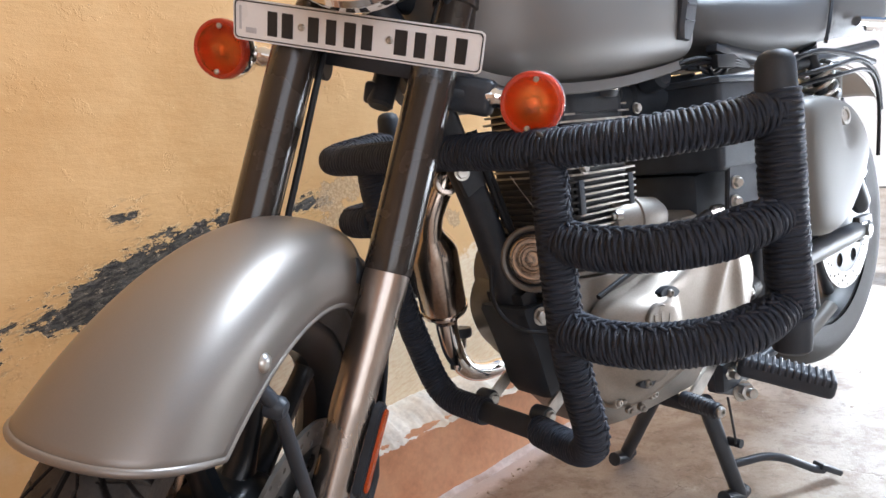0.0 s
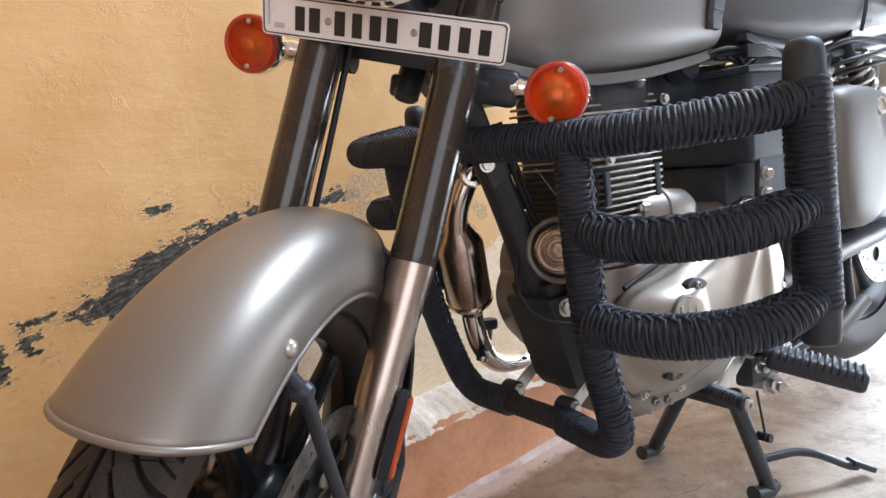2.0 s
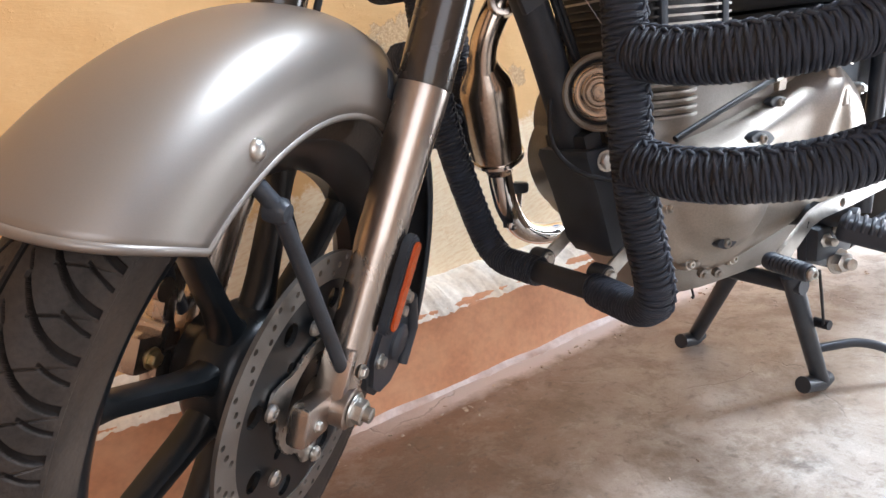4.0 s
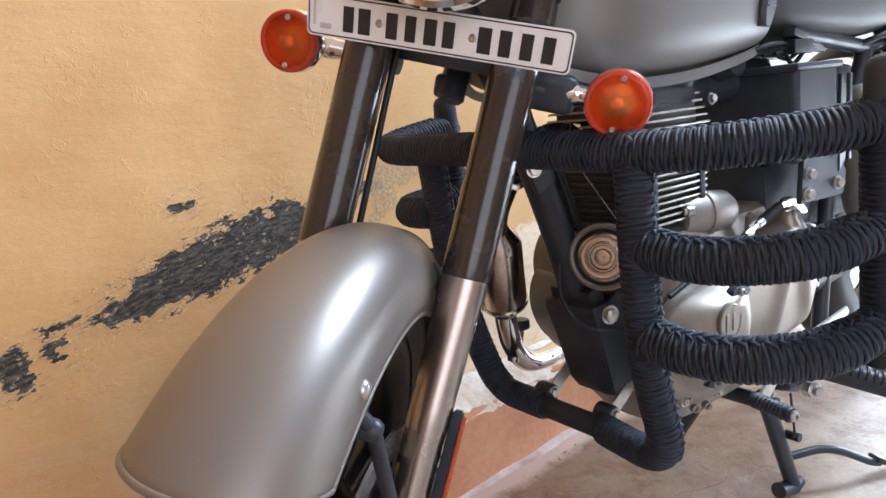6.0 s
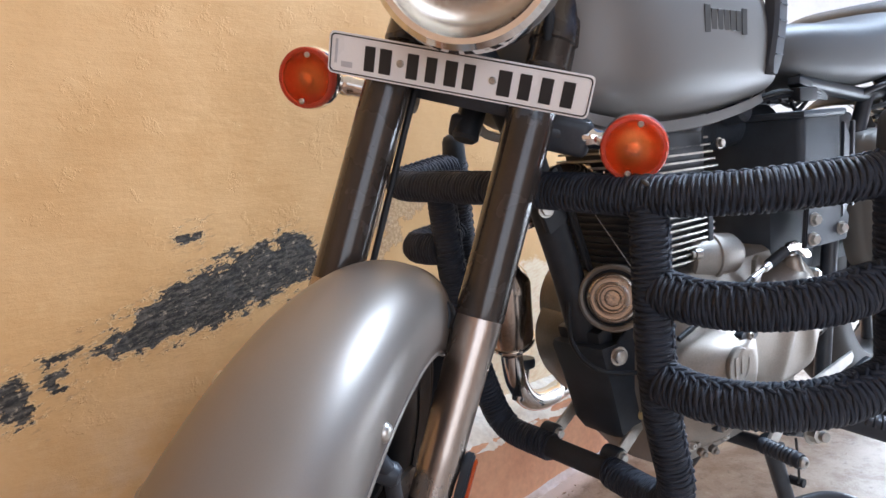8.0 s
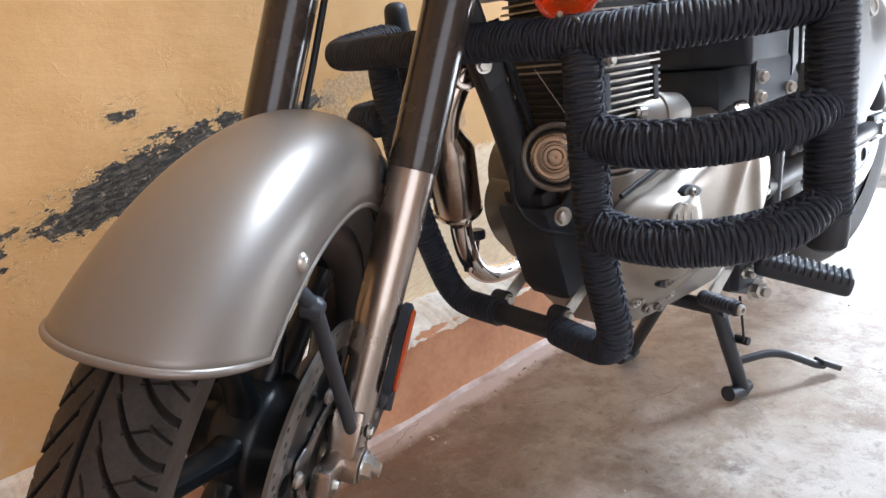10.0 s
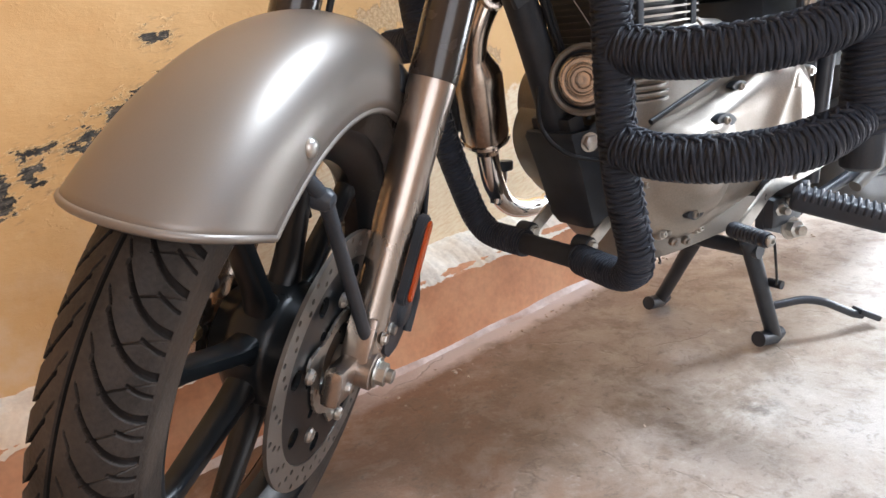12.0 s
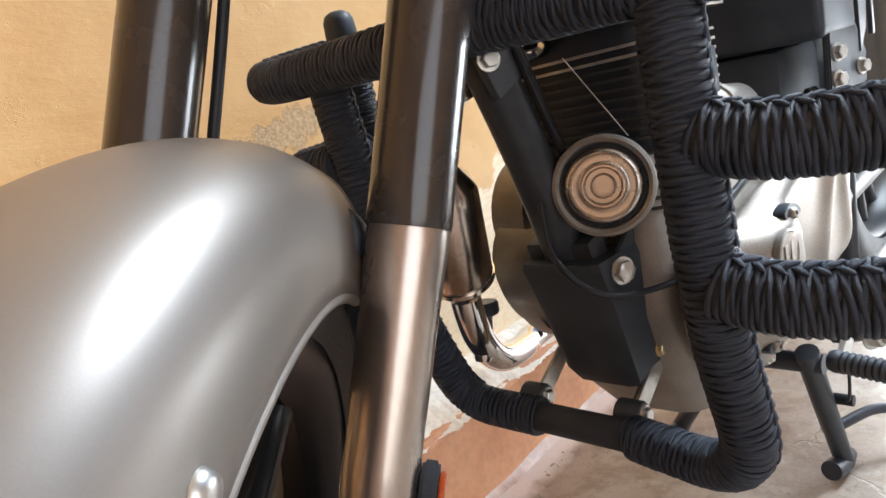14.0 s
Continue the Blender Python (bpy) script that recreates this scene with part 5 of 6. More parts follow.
engine = part("engine", engine_bm, ALLOYD, moto, "air-cooled single engine in grey alloy with black fins")


COVER_C = Vector((0.55, 0.415, 0))
COVER_EDGE = smooth_path([(0.322, 0.415, 0), (0.330, 0.352, 0), (0.372, 0.312, 0), (0.43, 0.296, 0), (0.50, 0.306, 0), (0.60, 0.325, 0), (0.70, 0.340, 0), (0.765, 0.372, 0), (0.785, 0.43, 0), (0.772, 0.485, 0),
                          (0.725, 0.530, 0), (0.665, 0.546, 0), (0.61, 0.530, 0), (0.53, 0.507, 0), (0.44, 0.487, 0), (0.362, 0.468, 0)], 8, closed=True)
# crests of the casting: they fan out from the flared boss at the top
CRESTS = [((0.662, 0.545), (0.405, 0.452), 0.013, 0.016), ((0.662, 0.545), (0.560, 0.350), 0.015, 0.020), ((0.662, 0.545), (0.690, 0.360), 0.014, 0.018), ((0.662, 0.545), (0.765, 0.430), 0.012, 0.020)]


def cover_depth(x, z):
    """How far the engine cover stands out to the side at a place."""
    d = Vector((x, z, 0)) - COVER_C
    a = math.atan2(d.y, d.x)
    edge = min(COVER_EDGE, key=lambda p: abs((math.atan2(p.y - COVER_C.y, p.x - COVER_C.x) - a + math.pi) % (2 * math.pi) - math.pi))
    g = max(0.0, 1 - d.length / (edge - COVER_C).length)
    inn = min(1.0, g / 0.22)
    out = 0.112 + 0.030 * (1 - (1 - min(1.0, g / 0.45)) ** 2)
    for (ax, az), (bx, bz), h, w in CRESTS:
        ux, uz = bx - ax, bz - az
        u = max(0.0, min(1.0, ((x - ax) * ux + (z - az) * uz) / (ux * ux + uz * uz)))
        q = math.hypot(x - ax - u * ux, z - az - u * uz) / (w * (0.6 + 0.9 * u))
        out += h * inn * math.exp(-q ** 1.5) * (1 - 0.5 * u)
    r = math.hypot(x - 0.418, z - 0.418) / 0.088
    if r < 1:
        out += 0.022 * min(1.0, 2.2 * (1 - r)) ** 0.7 * min(1.0, g / 0.10)
    return out


bm = bmesh.new()
rings = [[(p.x, -0.098, p.y) for p in COVER_EDGE], [(p.x, -0.110, p.y) for p in COVER_EDGE]]
for k in range(1, 31):
    f = 1 - 0.985 * k / 30
    rings.append([(q.x, -cover_depth(q.x, q.y), q.y) for q in (COVER_C + (p - COVER_C) * f for p in COVER_EDGE)])
loft(bm, rings)
cover = part("engine_cover", bm, ALLOY, engine, "cast alloy engine side cover with swept ridges")
BY = -cover_depth(0.416, 0.437) + 0.0015
bm = bmesh.new()
lathe(bm, (0.416, BY, 0.437), (0, -1, 0), [(-0.004, 0.027), (0.002, 0.027), (0.003, 0.025), (0.0015, 0.0235), (0.0015, 0)], 36, False)
part("round_badge", bm, ALLOYD, engine, "round cast badge")
for dx, w in ((-0.008, 0.008), (0.008, 0.008)):
    bm = bmesh.new()
    block(bm, (w, 0.002, 0.026), Matrix.Translation((0.416 + dx, BY - 0.002, 0.437)), 0.0006, 1)
    part("badge_bar", bm, ALLOY, engine, "plain raised bar on the badge")
for x, z in ((0.372, 0.318), (0.46, 0.304), (0.56, 0.328), (0.335, 0.40), (0.765, 0.50), (0.77, 0.40), (0.66, 0.345)):
    bm = bmesh.new()
    lathe(bm, (x, -0.100, z), (0, -1, 0), [(0, 0.011), (0.014, 0.010), (0.018, 0.008)], 16)
    domebolt(bm, (x, -0.1175, z), (0, -1, 0), 0.0062, 0.005)
    part("cover_bolt", bm, STEEL, engine, "")
# dark lens-shaped plates painted as the shade in recesses, each with a bright socket screw
for x, z, w in ((0.458, 0.470, 0.024), (0.546, 0.504, 0.022), (0.405, 0.345, 0.020)):
    y = -cover_depth(x, z)
    bm = bmesh.new()
    slab(bm, [(x + w * math.cos(a), z - 0.12 * w * math.cos(a) + w * 0.42 * math.sin(a) * abs(math.sin(a)) ** 0.4) for a in (2 * math.pi * k / 24 for k in range(24))], y + 0.010, y - 0.0022, "y", 0.001)
    plug = part("recess_shade", bm, SATIN, engine, "dark lens-shaped plate for the shade in a screw recess")
    bm = bmesh.new()
    domebolt(bm, (x - 0.002, y - 0.002, z), (-0.2, -1, 0.1), 0.0060, 0.005)
    part("socket_screw", bm, STEEL, engine, "")
bm = bmesh.new()
lathe(bm, (0.658, -0.122, 0.550), (0.02, -0.16, -1), [(0, 0.0), (0, 0.012), (0.004, 0.0150), (0.012, 0.0155), (0.022, 0.018), (0.045, 0.023), (0.065, 0.020), (0.080, 0.0)], 32, False)
part("selector_boss", bm, ALLOY, engine, "flared alloy boss")
bm = bmesh.new()
domebolt(bm, (0.658, -0.122, 0.549), (-0.04, 0.30, 1), 0.0090, 0.006)
part("boss_bolt", bm, STEEL, engine, "")
bm = bmesh.new()
lathe(bm, (0.520, -0.130, 0.537), (0.86, -0.03, 0.25), [(0, 0.0), (0, 0.0058), (0.018, 0.0058), (0.02, 0.0036), (0.034, 0.0036), (0.036, 0.006), (0.05, 0.006), (0.052, 0.0035), (0.075, 0.003)], 16, False)
part("cable_adjuster", bm, STEEL, engine, "bright cable adjuster")
bm = bmesh.new()
lathe(bm, (0.568, -0.131, 0.551), (0.86, -0.03, 0.25), [q for k in range(9) for q in ((0.0058 * k, 0.0062), (0.0058 * k + 0.0030, 0.0086))], 18)
part("cable_boot", bm, PEGRUB, engine, "black ribbed cable boot")
bm = bmesh.new()
slab(bm, [(0.618, 0.566), (0.634, 0.576), (0.656, 0.576), (0.690, 0.560), (0.706, 0.548), (0.708, 0.540), (0.690, 0.542), (0.664, 0.560), (0.636, 0.562), (0.622, 0.556)], -0.126, -0.133, "y", 0.001)
part("clutch_arm", bm, LEG, engine, "bright zinc clutch arm")
bm = bmesh.new()
sweep(bm, smooth_path([(0.345, -0.118, 0.484), (0.43, -0.126, 0.512), (0.522, -0.130, 0.538)], 6), 0.0042, 10)
part("clutch_cable", bm, CABLE, engine, "black clutch cable")
# bronze-toned lower cylinder fins in flat arcs
for k in range(5):
    bm = bmesh.new()
    z = 0.507 + 0.0098 * k
    slab(bm, [(0.376 + 0.054 * math.cos(a), -0.052 + 0.060 * math.sin(a)) for a in (radians(150 + 200 * q / 20) for q in range(21))], z, z + 0.0035, "z", 0.0008)
    part("base_fin", bm, ALLOYD, engine, "")
bm = bmesh.new()
slab(bm, [(0.548, 0.520), (0.566, 0.520), (0.570, 0.560), (0.562, 0.566), (0.552, 0.560)], -0.112, -0.120, "y", 0.001)
part("cable_bracket", bm, ALLOY, engine, "small alloy cable bracket")
# drain bolts at the lower front
for x, y, z in ((0.385, -0.11, 0.318), (0.40, -0.112, 0.298), (0.43, -0.112, 0.292)):
    bm = bmesh.new()
    lathe(bm, (x, y, z), (-0.3, -1, -0.1), [(0, 0.0065), (0.008, 0.0065), (0.009, 0.004), (0.013, 0.004), (0.014, 0)], 14, False)
    part("drain_bolt", bm, ALLOYD, engine, "")
# right side cover, seen past the downtube
bm = bmesh.new()
lathe(bm, (0.43, 0.09, 0.44), (0, 1, 0), [(0, 0.112), (0.030, 0.110), (0.048, 0.10), (0.062, 0.075), (0.066, 0.04), (0.066, 0)], 44, False)
lathe(bm, (0.40, 0.08, 0.50), (0, 1, 0), [(0, 0.075), (0.05, 0.072), (0.06, 0.06), (0.06, 0)], 36, False)
part("clutch_cover", bm, ALLOY, engine, "rounded alloy clutch cover")
bm = bmesh.new()
lathe(bm, (0.352, 0.100, 0.515), (-0.6, 0.5, 0.4), [(0, 0.016), (0.012, 0.016), (0.014, 0.012), (0.014, 0)], 20, False)
part("filler_cap", bm, SATIN, engine, "dark oil filler cap")
bm = bmesh.new()
lathe(bm, (0.296, 0.150, 0.398), (0.12, 0.05, 1), [(0, 0.0), (0, 0.0215), (0.003, 0.0235), (0.013, 0.0235), (0.016, 0.0215), (0.016, 0)], 28, False)
cap = part("strut_cap", bm, SATIN, pipe, "black cap on a bright stub")
bm = bmesh.new()
lathe(bm, (0.296, 0.150, 0.398), (-0.25, -0.05, -1), [(0, 0.0145), (0.040, 0.0145), (0.055, 0.011)], 20)
part("stub", bm, CHROME, pipe, "bright stub")
bm = bmesh.new()
slab(bm, [(p.x, p.y) for p in smooth_path([(0.306, 0.455, 0), (0.318, 0.408, 0), (0.348, 0.372, 0), (0.40, 0.350, 0), (0.46, 0.370, 0), (0.46, 0.520, 0), (0.395, 0.520, 0), (0.352, 0.506, 0), (0.322, 0.494, 0)], 5, closed=True)], 0.030, 0.132, "y", 0.010)
part("clutch_case", bm, ALLOYD, engine, "rounded grey clutch case")
# starter motor on top of the case
bm = bmesh.new()
lathe(bm, (0.432, -0.066, 0.577), (1, -0.22, -0.04), [(0, 0.0), (0, 0.029), (0.003, 0.0335), (0.050, 0.034), (0.052, 0.0365), (0.060, 0.0365), (0.062, 0.034), (0.098, 0.0315), (0.112, 0.022), (0.114, 0.010), (0.114, 0)], 36, False)
part("starter_motor", bm, ALLOYD, engine, "bright alloy starter housing")
bm = bmesh.new()
lathe(bm, (0.425, -0.094, 0.588), (1, -0.22, -0.04), [(0, 0.0), (0, 0.008), (0.012, 0.008), (0.012, 0.0)], 16, False)
domebolt(bm, (0.425, -0.094, 0.588), (-1, 0.22, 0), 0.006, 0.005)
part("starter_bolt", bm, STEEL, engine, "")
# cylinder and head: black core with thin silver-edged fins
bm = bmesh.new()
block(bm, (0.138, 0.166, 0.220), Matrix.Translation((0.417, 0, 0.672)), 0.02, 3)
part("cylinder", bm, SATIN, engine, "black cylinder barrel")


def fin_outline(hx, hy, r=0.018):
    return [(0.418 + x, y) for x, y in rounded(2 * hx, 2 * hy, r, 4)]


fin_rows = [(0.578 + 0.0098 * k, 0.078, 0.094) for k in range(10)] + [(0.690 + 0.0105 * k, 0.088, 0.103 - 0.004 * k) for k in range(7)]
for i, (z, hx, hy) in enumerate(fin_rows):
    bm = bmesh.new()
    slab(bm, fin_outline(hx, hy), z, z + 0.0030, "z", 0)
    bm.normal_update()
    # lower fins' front edges stay dark, painting in light that comes from side and rear
    for face in bm.faces:
        face.material_index = 1 if abs(face.normal.z) < 0.5 and (face.normal.x > -0.5 or i > 7) else 0
    part("cooling_fin", bm, FINM, engine, "").data.materials.append(FINEDGE)
for y in (-0.096, 0.096):
    for x in (0.356, 0.470):
        bm = bmesh.new()
        block(bm, (0.012, 0.008, 0.050), Matrix.Translation((x, y * 0.955, 0.625)), 0.002)
        part("fin_damper", bm, PLASTIC, engine, "black fin damper block")
bm = bmesh.new()
block(bm, (0.15, 0.14, 0.040), Matrix.Translation((0.43, 0, 0.778)), 0.012, 3)
lathe(bm, (0.45, -0.062, 0.775), (0, -0.4, 1), [(0, 0.030), (0.02, 0.030), (0.03, 0.024), (0.03, 0)], 28, False)
part("rocker_cover", bm, SATIN, engine, "black rocker cover")
bm = bmesh.new()
lathe(bm, (0.452, -0.066, 0.785), (0, -0.4, 1), [(0, 0.031), (0.004, 0.0315), (0.008, 0.031)], 28, False)
part("cover_band", bm, CHROME, engine, "")
for p in ((0.352, -0.104, 0.667), (0.488, -0.100, 0.744)):
    bm = bmesh.new()
    hexbolt(bm, p, (0, -1, 0.1), 0.0068, 0.006)
    part("head_bolt", bm, STEEL, engine, "")
# intake boot and throttle body behind the head
bm = bmesh.new()
lathe(bm, (0.50, -0.02, 0.765), (1, -0.1, 0), [(0, 0.028), (0.05, 0.028), (0.055, 0.034), (0.10, 0.036), (0.12, 0.032), (0.22, 0.034)], 28)
lathe(bm, (0.575, -0.06, 0.79), (0, -1, 0.2), [(0, 0.024), (0.03, 0.024), (0.035, 0.018), (0.035, 0)], 24, False)
part("throttle_body", bm, PLASTIC, engine, "black throttle body and rubber boot")

# -- airbox and battery case --
bm = bmesh.new()
block(bm, (0.135, 0.250, 0.150), Matrix.Translation((0.695, -0.030, 0.705)), 0.012, 3)
block(bm, (0.150, 0.262, 0.012), Matrix.Translation((0.695, -0.030, 0.776)), 0.006)
airbox = part("airbox", bm, PLASTIC, moto, "black moulded airbox with a lipped lid")
bm = bmesh.new()
block(bm, (0.010, 0.006, 0.14), Matrix.Translation((0.772, -0.168, 0.690)), 0.002)
slab(bm, [(0.768, 0.60), (0.80, 0.63), (0.812, 0.68), (0.79, 0.74), (0.772, 0.76)], -0.150, -0.156, "y", 0.001)
part("airbox_plate", bm, SATIN, airbox, "")
# dark plate added for the open dark space here; it backs the bolts
bm = bmesh.new()
slab(bm, [(0.640, 0.565), (0.790, 0.560), (0.800, 0.600), (0.760, 0.640), (0.650, 0.640)], -0.146, -0.154, "y", 0.002)
part("bolt_backing", bm, CORE, airbox, "added dark backing plate behind bright bolts")
for p in ((0.665, -0.156, 0.610), (0.660, -0.156, 0.579), (0.762, -0.156, 0.583)):
    bm = bmesh.new()
    hexbolt(bm, p, (-0.3, -1, 0), 0.0085, 0.008)
    part("airbox_bolt", bm, STEEL, airbox, "")
bm = bmesh.new()
block(bm, (0.16, 0.16, 0.13), Matrix.Translation((0.72, -0.02, 0.565)), 0.02, 2)
block(bm, (0.26, 0.14, 0.30), Matrix.Translation((0.92, 0.0, 0.63)), 0.03, 2)
part("battery_case", bm, PLASTIC, airbox, "black battery case")

# -- tank and seat --
TANK_ROWS = [(0.155, 0.050, 0.835, 0.97), (0.168, 0.086, 0.812, 1.00), (0.192, 0.118, 0.793, 1.03), (0.235, 0.143, 0.780, 1.055), (0.30, 0.156, 0.772, 1.07), (0.40, 0.158, 0.776, 1.065), (0.50, 0.150, 0.788, 1.04), (0.58, 0.134, 0.800, 1.00), (0.635, 0.112, 0.810, 0.965), (0.655, 0.085, 0.820, 0.945)]


def tank_ring(x, w, zb, zt, n=44):
    out = []
    zc = zb + (zt - zb) * 0.34
    for k in range(n):
        a = 2 * math.pi * k / n - math.pi / 2
        c, s = math.cos(a), math.sin(a)
        y = w * math.copysign(abs(c) ** 0.62, c)
        z = zc + (zt - zc) * abs(s) ** 0.85 if s > 0 else zc - (zc - zb) * abs(s) ** 0.60
        out.append((x, y, z))
    return out


def fine_rows(rows, n=5):
    out = []
    for p in smooth_path([(r[0], r[1], r[2]) for r in rows], n):
        out.append([p.x, p.y, p.z])
    for q, p in zip(out, smooth_path([(r[0], r[1], r[3]) for r in rows], n)):
        q.append(p.z)
    return out


bm = bmesh.new()
loft(bm, [tank_ring(*r) for r in fine_rows(TANK_ROWS)])
tank = part("fuel_tank", bm, TANK, moto, "satin gunmetal fuel tank with a lower seam")
bm = bmesh.new()
seam = []
for s in (-1, 1):
    seam_path = [(x, s * (w * 0.78), zb + 0.001) for x, w, zb, zt in fine_rows(TANK_ROWS)[3:]]
    rings = [[(x, y - s * 0.012, z + 0.002), (x, y + s * 0.004, z - 0.006), (x, y + s * 0.0070, z - 0.0045), (x, y + s * 0.005, z + 0.009)] for x, y, z in seam_path]
    loft(bm, rings)
part("tank_seam", bm, TANK, tank, "folded lower seam of the tank")
for s in (-1, 1):
    bm = bmesh.new()
    rings = []
    for i in range(34):
        u = i / 33
        x = 0.565 + 0.030 * math.sin(math.pi * u * 0.5) + 0.004
        z = 0.838 + 0.15 * u
        end = min(1.0, 6 * u + 0.25, 6 * (1 - u) + 0.25)
        y = s * (0.140 - 0.016 * (u - 0.35) ** 2)
        lift = s * 0.012
        rings.append([(x - 0.024 - 0.010 * end, y - s * 0.006, z), (x - 0.022 - 0.010 * end, y + lift * 0.6, z), (x - 0.018 - 0.008 * end, y + lift, z), (x + 0.008 + 0.006 * end, y + lift * 0.75 - s * 0.006, z), (x + 0.014 + 0.008 * end, y + lift * 0.3 - s * 0.008, z), (x + 0.016 + 0.010 * end, y - s * 0.020, z)])
    loft(bm, rings)
    pad = part("knee_pad", bm, PEGRUB, tank, "black rubber knee pad with fine ribs")
    for i in range(5):
        u = 0.18 + 0.16 * i
        x = 0.569 + 0.030 * math.sin(math.pi * u * 0.5)
        y = s * (0.140 - 0.016 * (u - 0.35) ** 2 + 0.0118)
        z = 0.838 + 0.15 * u
        bm = bmesh.new()
        sweep(bm, [(x - 0.024, y, z), (x - 0.008, y - s * 0.0022, z), (x + 0.010, y - s * 0.0068, z)], 0.0014, 8)
        part("pad_rib", bm, PEGRUB, pad, "")
# the maker's lettering on the tank is left as plain bars
for i in range(7):
    bm = bmesh.new()
    block(bm, (0.0125, 0.0014, 0.026 if i not in (0, 6) else 0.034), Matrix.Translation((0.368 + 0.0155 * i, -0.1578 + 0.0004 * i, 0.905)) @ Matrix.Rotation(radians(-1), 4, "Z"), 0.0004, 1)
    part("lettering_bar", bm, BADGE, tank, "plain dark bar")

bm = bmesh.new()
SEAT_ROWS = [(0.640, 0.090, 0.850, 0.915), (0.66, 0.115, 0.838, 0.922), (0.72, 0.134, 0.826, 0.928), (0.80, 0.148, 0.818, 0.930), (0.90, 0.158, 0.815, 0.935), (1.00, 0.158, 0.822, 0.950), (1.07, 0.150, 0.838, 0.962), (1.10, 0.130, 0.856, 0.960)]
rings = []
for x, w, zb, zt in fine_rows(SEAT_ROWS):
    ring = []
    for k in range(36):
        a = 2 * math.pi * k / 36 - math.pi / 2
        c, s = math.cos(a), math.sin(a)
        ring.append((x, w * math.copysign(abs(c) ** 0.5, c), (zb + zt) / 2 + (zt - zb) / 2 * math.copysign(abs(s) ** 0.55, s)))
    rings.append(ring)
loft(bm, rings)
seat = part("rider_seat", bm, SEATV, moto, "black vinyl rider seat with a stitched panel")
for dx in (0.0, 0.007):
    bm = bmesh.new()
    sweep(bm, smooth_path([(1.000 + dx, -0.161, 0.835), (1.018 + dx, -0.162, 0.875), (1.045 + dx, -0.155, 0.925), (1.055 + dx, -0.13, 0.952)], 6), 0.0022, 6)
    part("seat_stitching", bm, PEGRUB, seat, "")
bm = bmesh.new()
rings = []
for x, w, zb, zt in fine_rows([(1.11, 0.10, 0.90, 0.96), (1.13, 0.128, 0.876, 0.985), (1.22, 0.138, 0.870, 1.0), (1.36, 0.135, 0.872, 1.005), (1.46, 0.11, 0.885, 1.0), (1.49, 0.07, 0.90, 0.985)]):
    rings.append([(x, w * math.copysign(abs(math.cos(a)) ** 0.5, math.cos(a)), (zb + zt) / 2 + (zt - zb) / 2 * math.copysign(abs(math.sin(a)) ** 0.55, math.sin(a))) for a in (2 * math.pi * k / 32 for k in range(32))])
loft(bm, rings)
pillion = part("pillion_seat", bm, SEATV, moto, "black vinyl pillion pad")
bm = bmesh.new()
sweep(bm, round_path([(1.20, -0.142, 0.885), (1.36, -0.150, 0.885), (1.47, -0.145, 0.93), (1.50, -0.10, 0.95)], 0.05), 0.010, 14)
block(bm, (0.09, 0.006, 0.026), Matrix.Translation((1.29, -0.142, 0.880)), 0.002)
part("grab_rail", bm, CHROME, pillion, "bright grab rail")

# -- left side panel --
bm = bmesh.new()
panel = smooth_path([(0.885, 0.722, 0), (0.93, 0.740, 0), (1.02, 0.738, 0), (1.10, 0.715, 0), (1.165, 0.665, 0), (1.178, 0.615, 0), (1.13, 0.545, 0), (1.06, 0.488, 0), (0.985, 0.468, 0), (0.915, 0.492, 0), (0.882, 0.57, 0), (0.876, 0.65, 0)], 5, closed=True)
pc = Vector((1.01, 0.615, 0))
loft(bm, [[(pc.x + (p.x - pc.x) * k, y, pc.y + (p.y - pc.y) * k) for p in panel] for k, y in ((0.97, -0.105), (1.0, -0.120), (1.0, -0.138), (0.985, -0.141), (0.985, -0.150), (0.965, -0.163), (0.92, -0.172), (0.86, -0.177), (0.80, -0.180), (0.7, -0.183), (0.6, -0.185), (0.5, -0.186), (0.35, -0.187), (0.2, -0.187))])
bm.faces.ensure_lookup_table()
for v in bm.verts:
    # pressed hollow below the fixing bolt
    q = math.hypot(v.co.x - 1.045, (v.co.z - 0.672) * 1.2)
    v.co.y += 0.012 * math.exp(-(q / 0.030) ** 2)
panel_ob = part("side_panel", bm, SILVERP, moto, "silver side panel with a fixing bolt")
bm = bmesh.new()
lathe(bm, (1.03, -0.176, 0.695), (-0.1, -1, 0.1), [(0, 0.018), (0.008, 0.017), (0.008, 0.012), (0.005, 0.011), (0.005, 0)], 24, False)
part("panel_bolt", bm, STEEL, panel_ob, "ringed pewter panel bolt")
bm = bmesh.new()
block(bm, (0.045, 0.003, 0.008), Matrix.Translation((1.10, -0.179, 0.625)), 0.001)
block(bm, (0.050, 0.003, 0.008), Matrix.Translation((1.105, -0.177, 0.605)), 0.001)
part("panel_emblem", bm, GREYINK, panel_ob, "plain pale emblem bars")

# -- rear end --
RHUB = Vector((1.270, 0.0, 0.435))
bm = bmesh.new()
lathe(bm, RHUB + Vector((0, -0.07, 0)), (0, 1, 0), [(0, 0.02), (0, 0.05), (0.03, 0.045), (0.11, 0.045), (0.14, 0.06), (0.14, 0.02)], 36)
rear = part("rear_wheel", bm, SATIN, moto, "black alloy rear wheel")
part("tyre", tyre_mesh(bmesh.new(), RHUB, 0.325, 0.060, 0.226, 240, 30, False), SIDEWALL, rear, "dusty black rear tyre")
bm = bmesh.new()
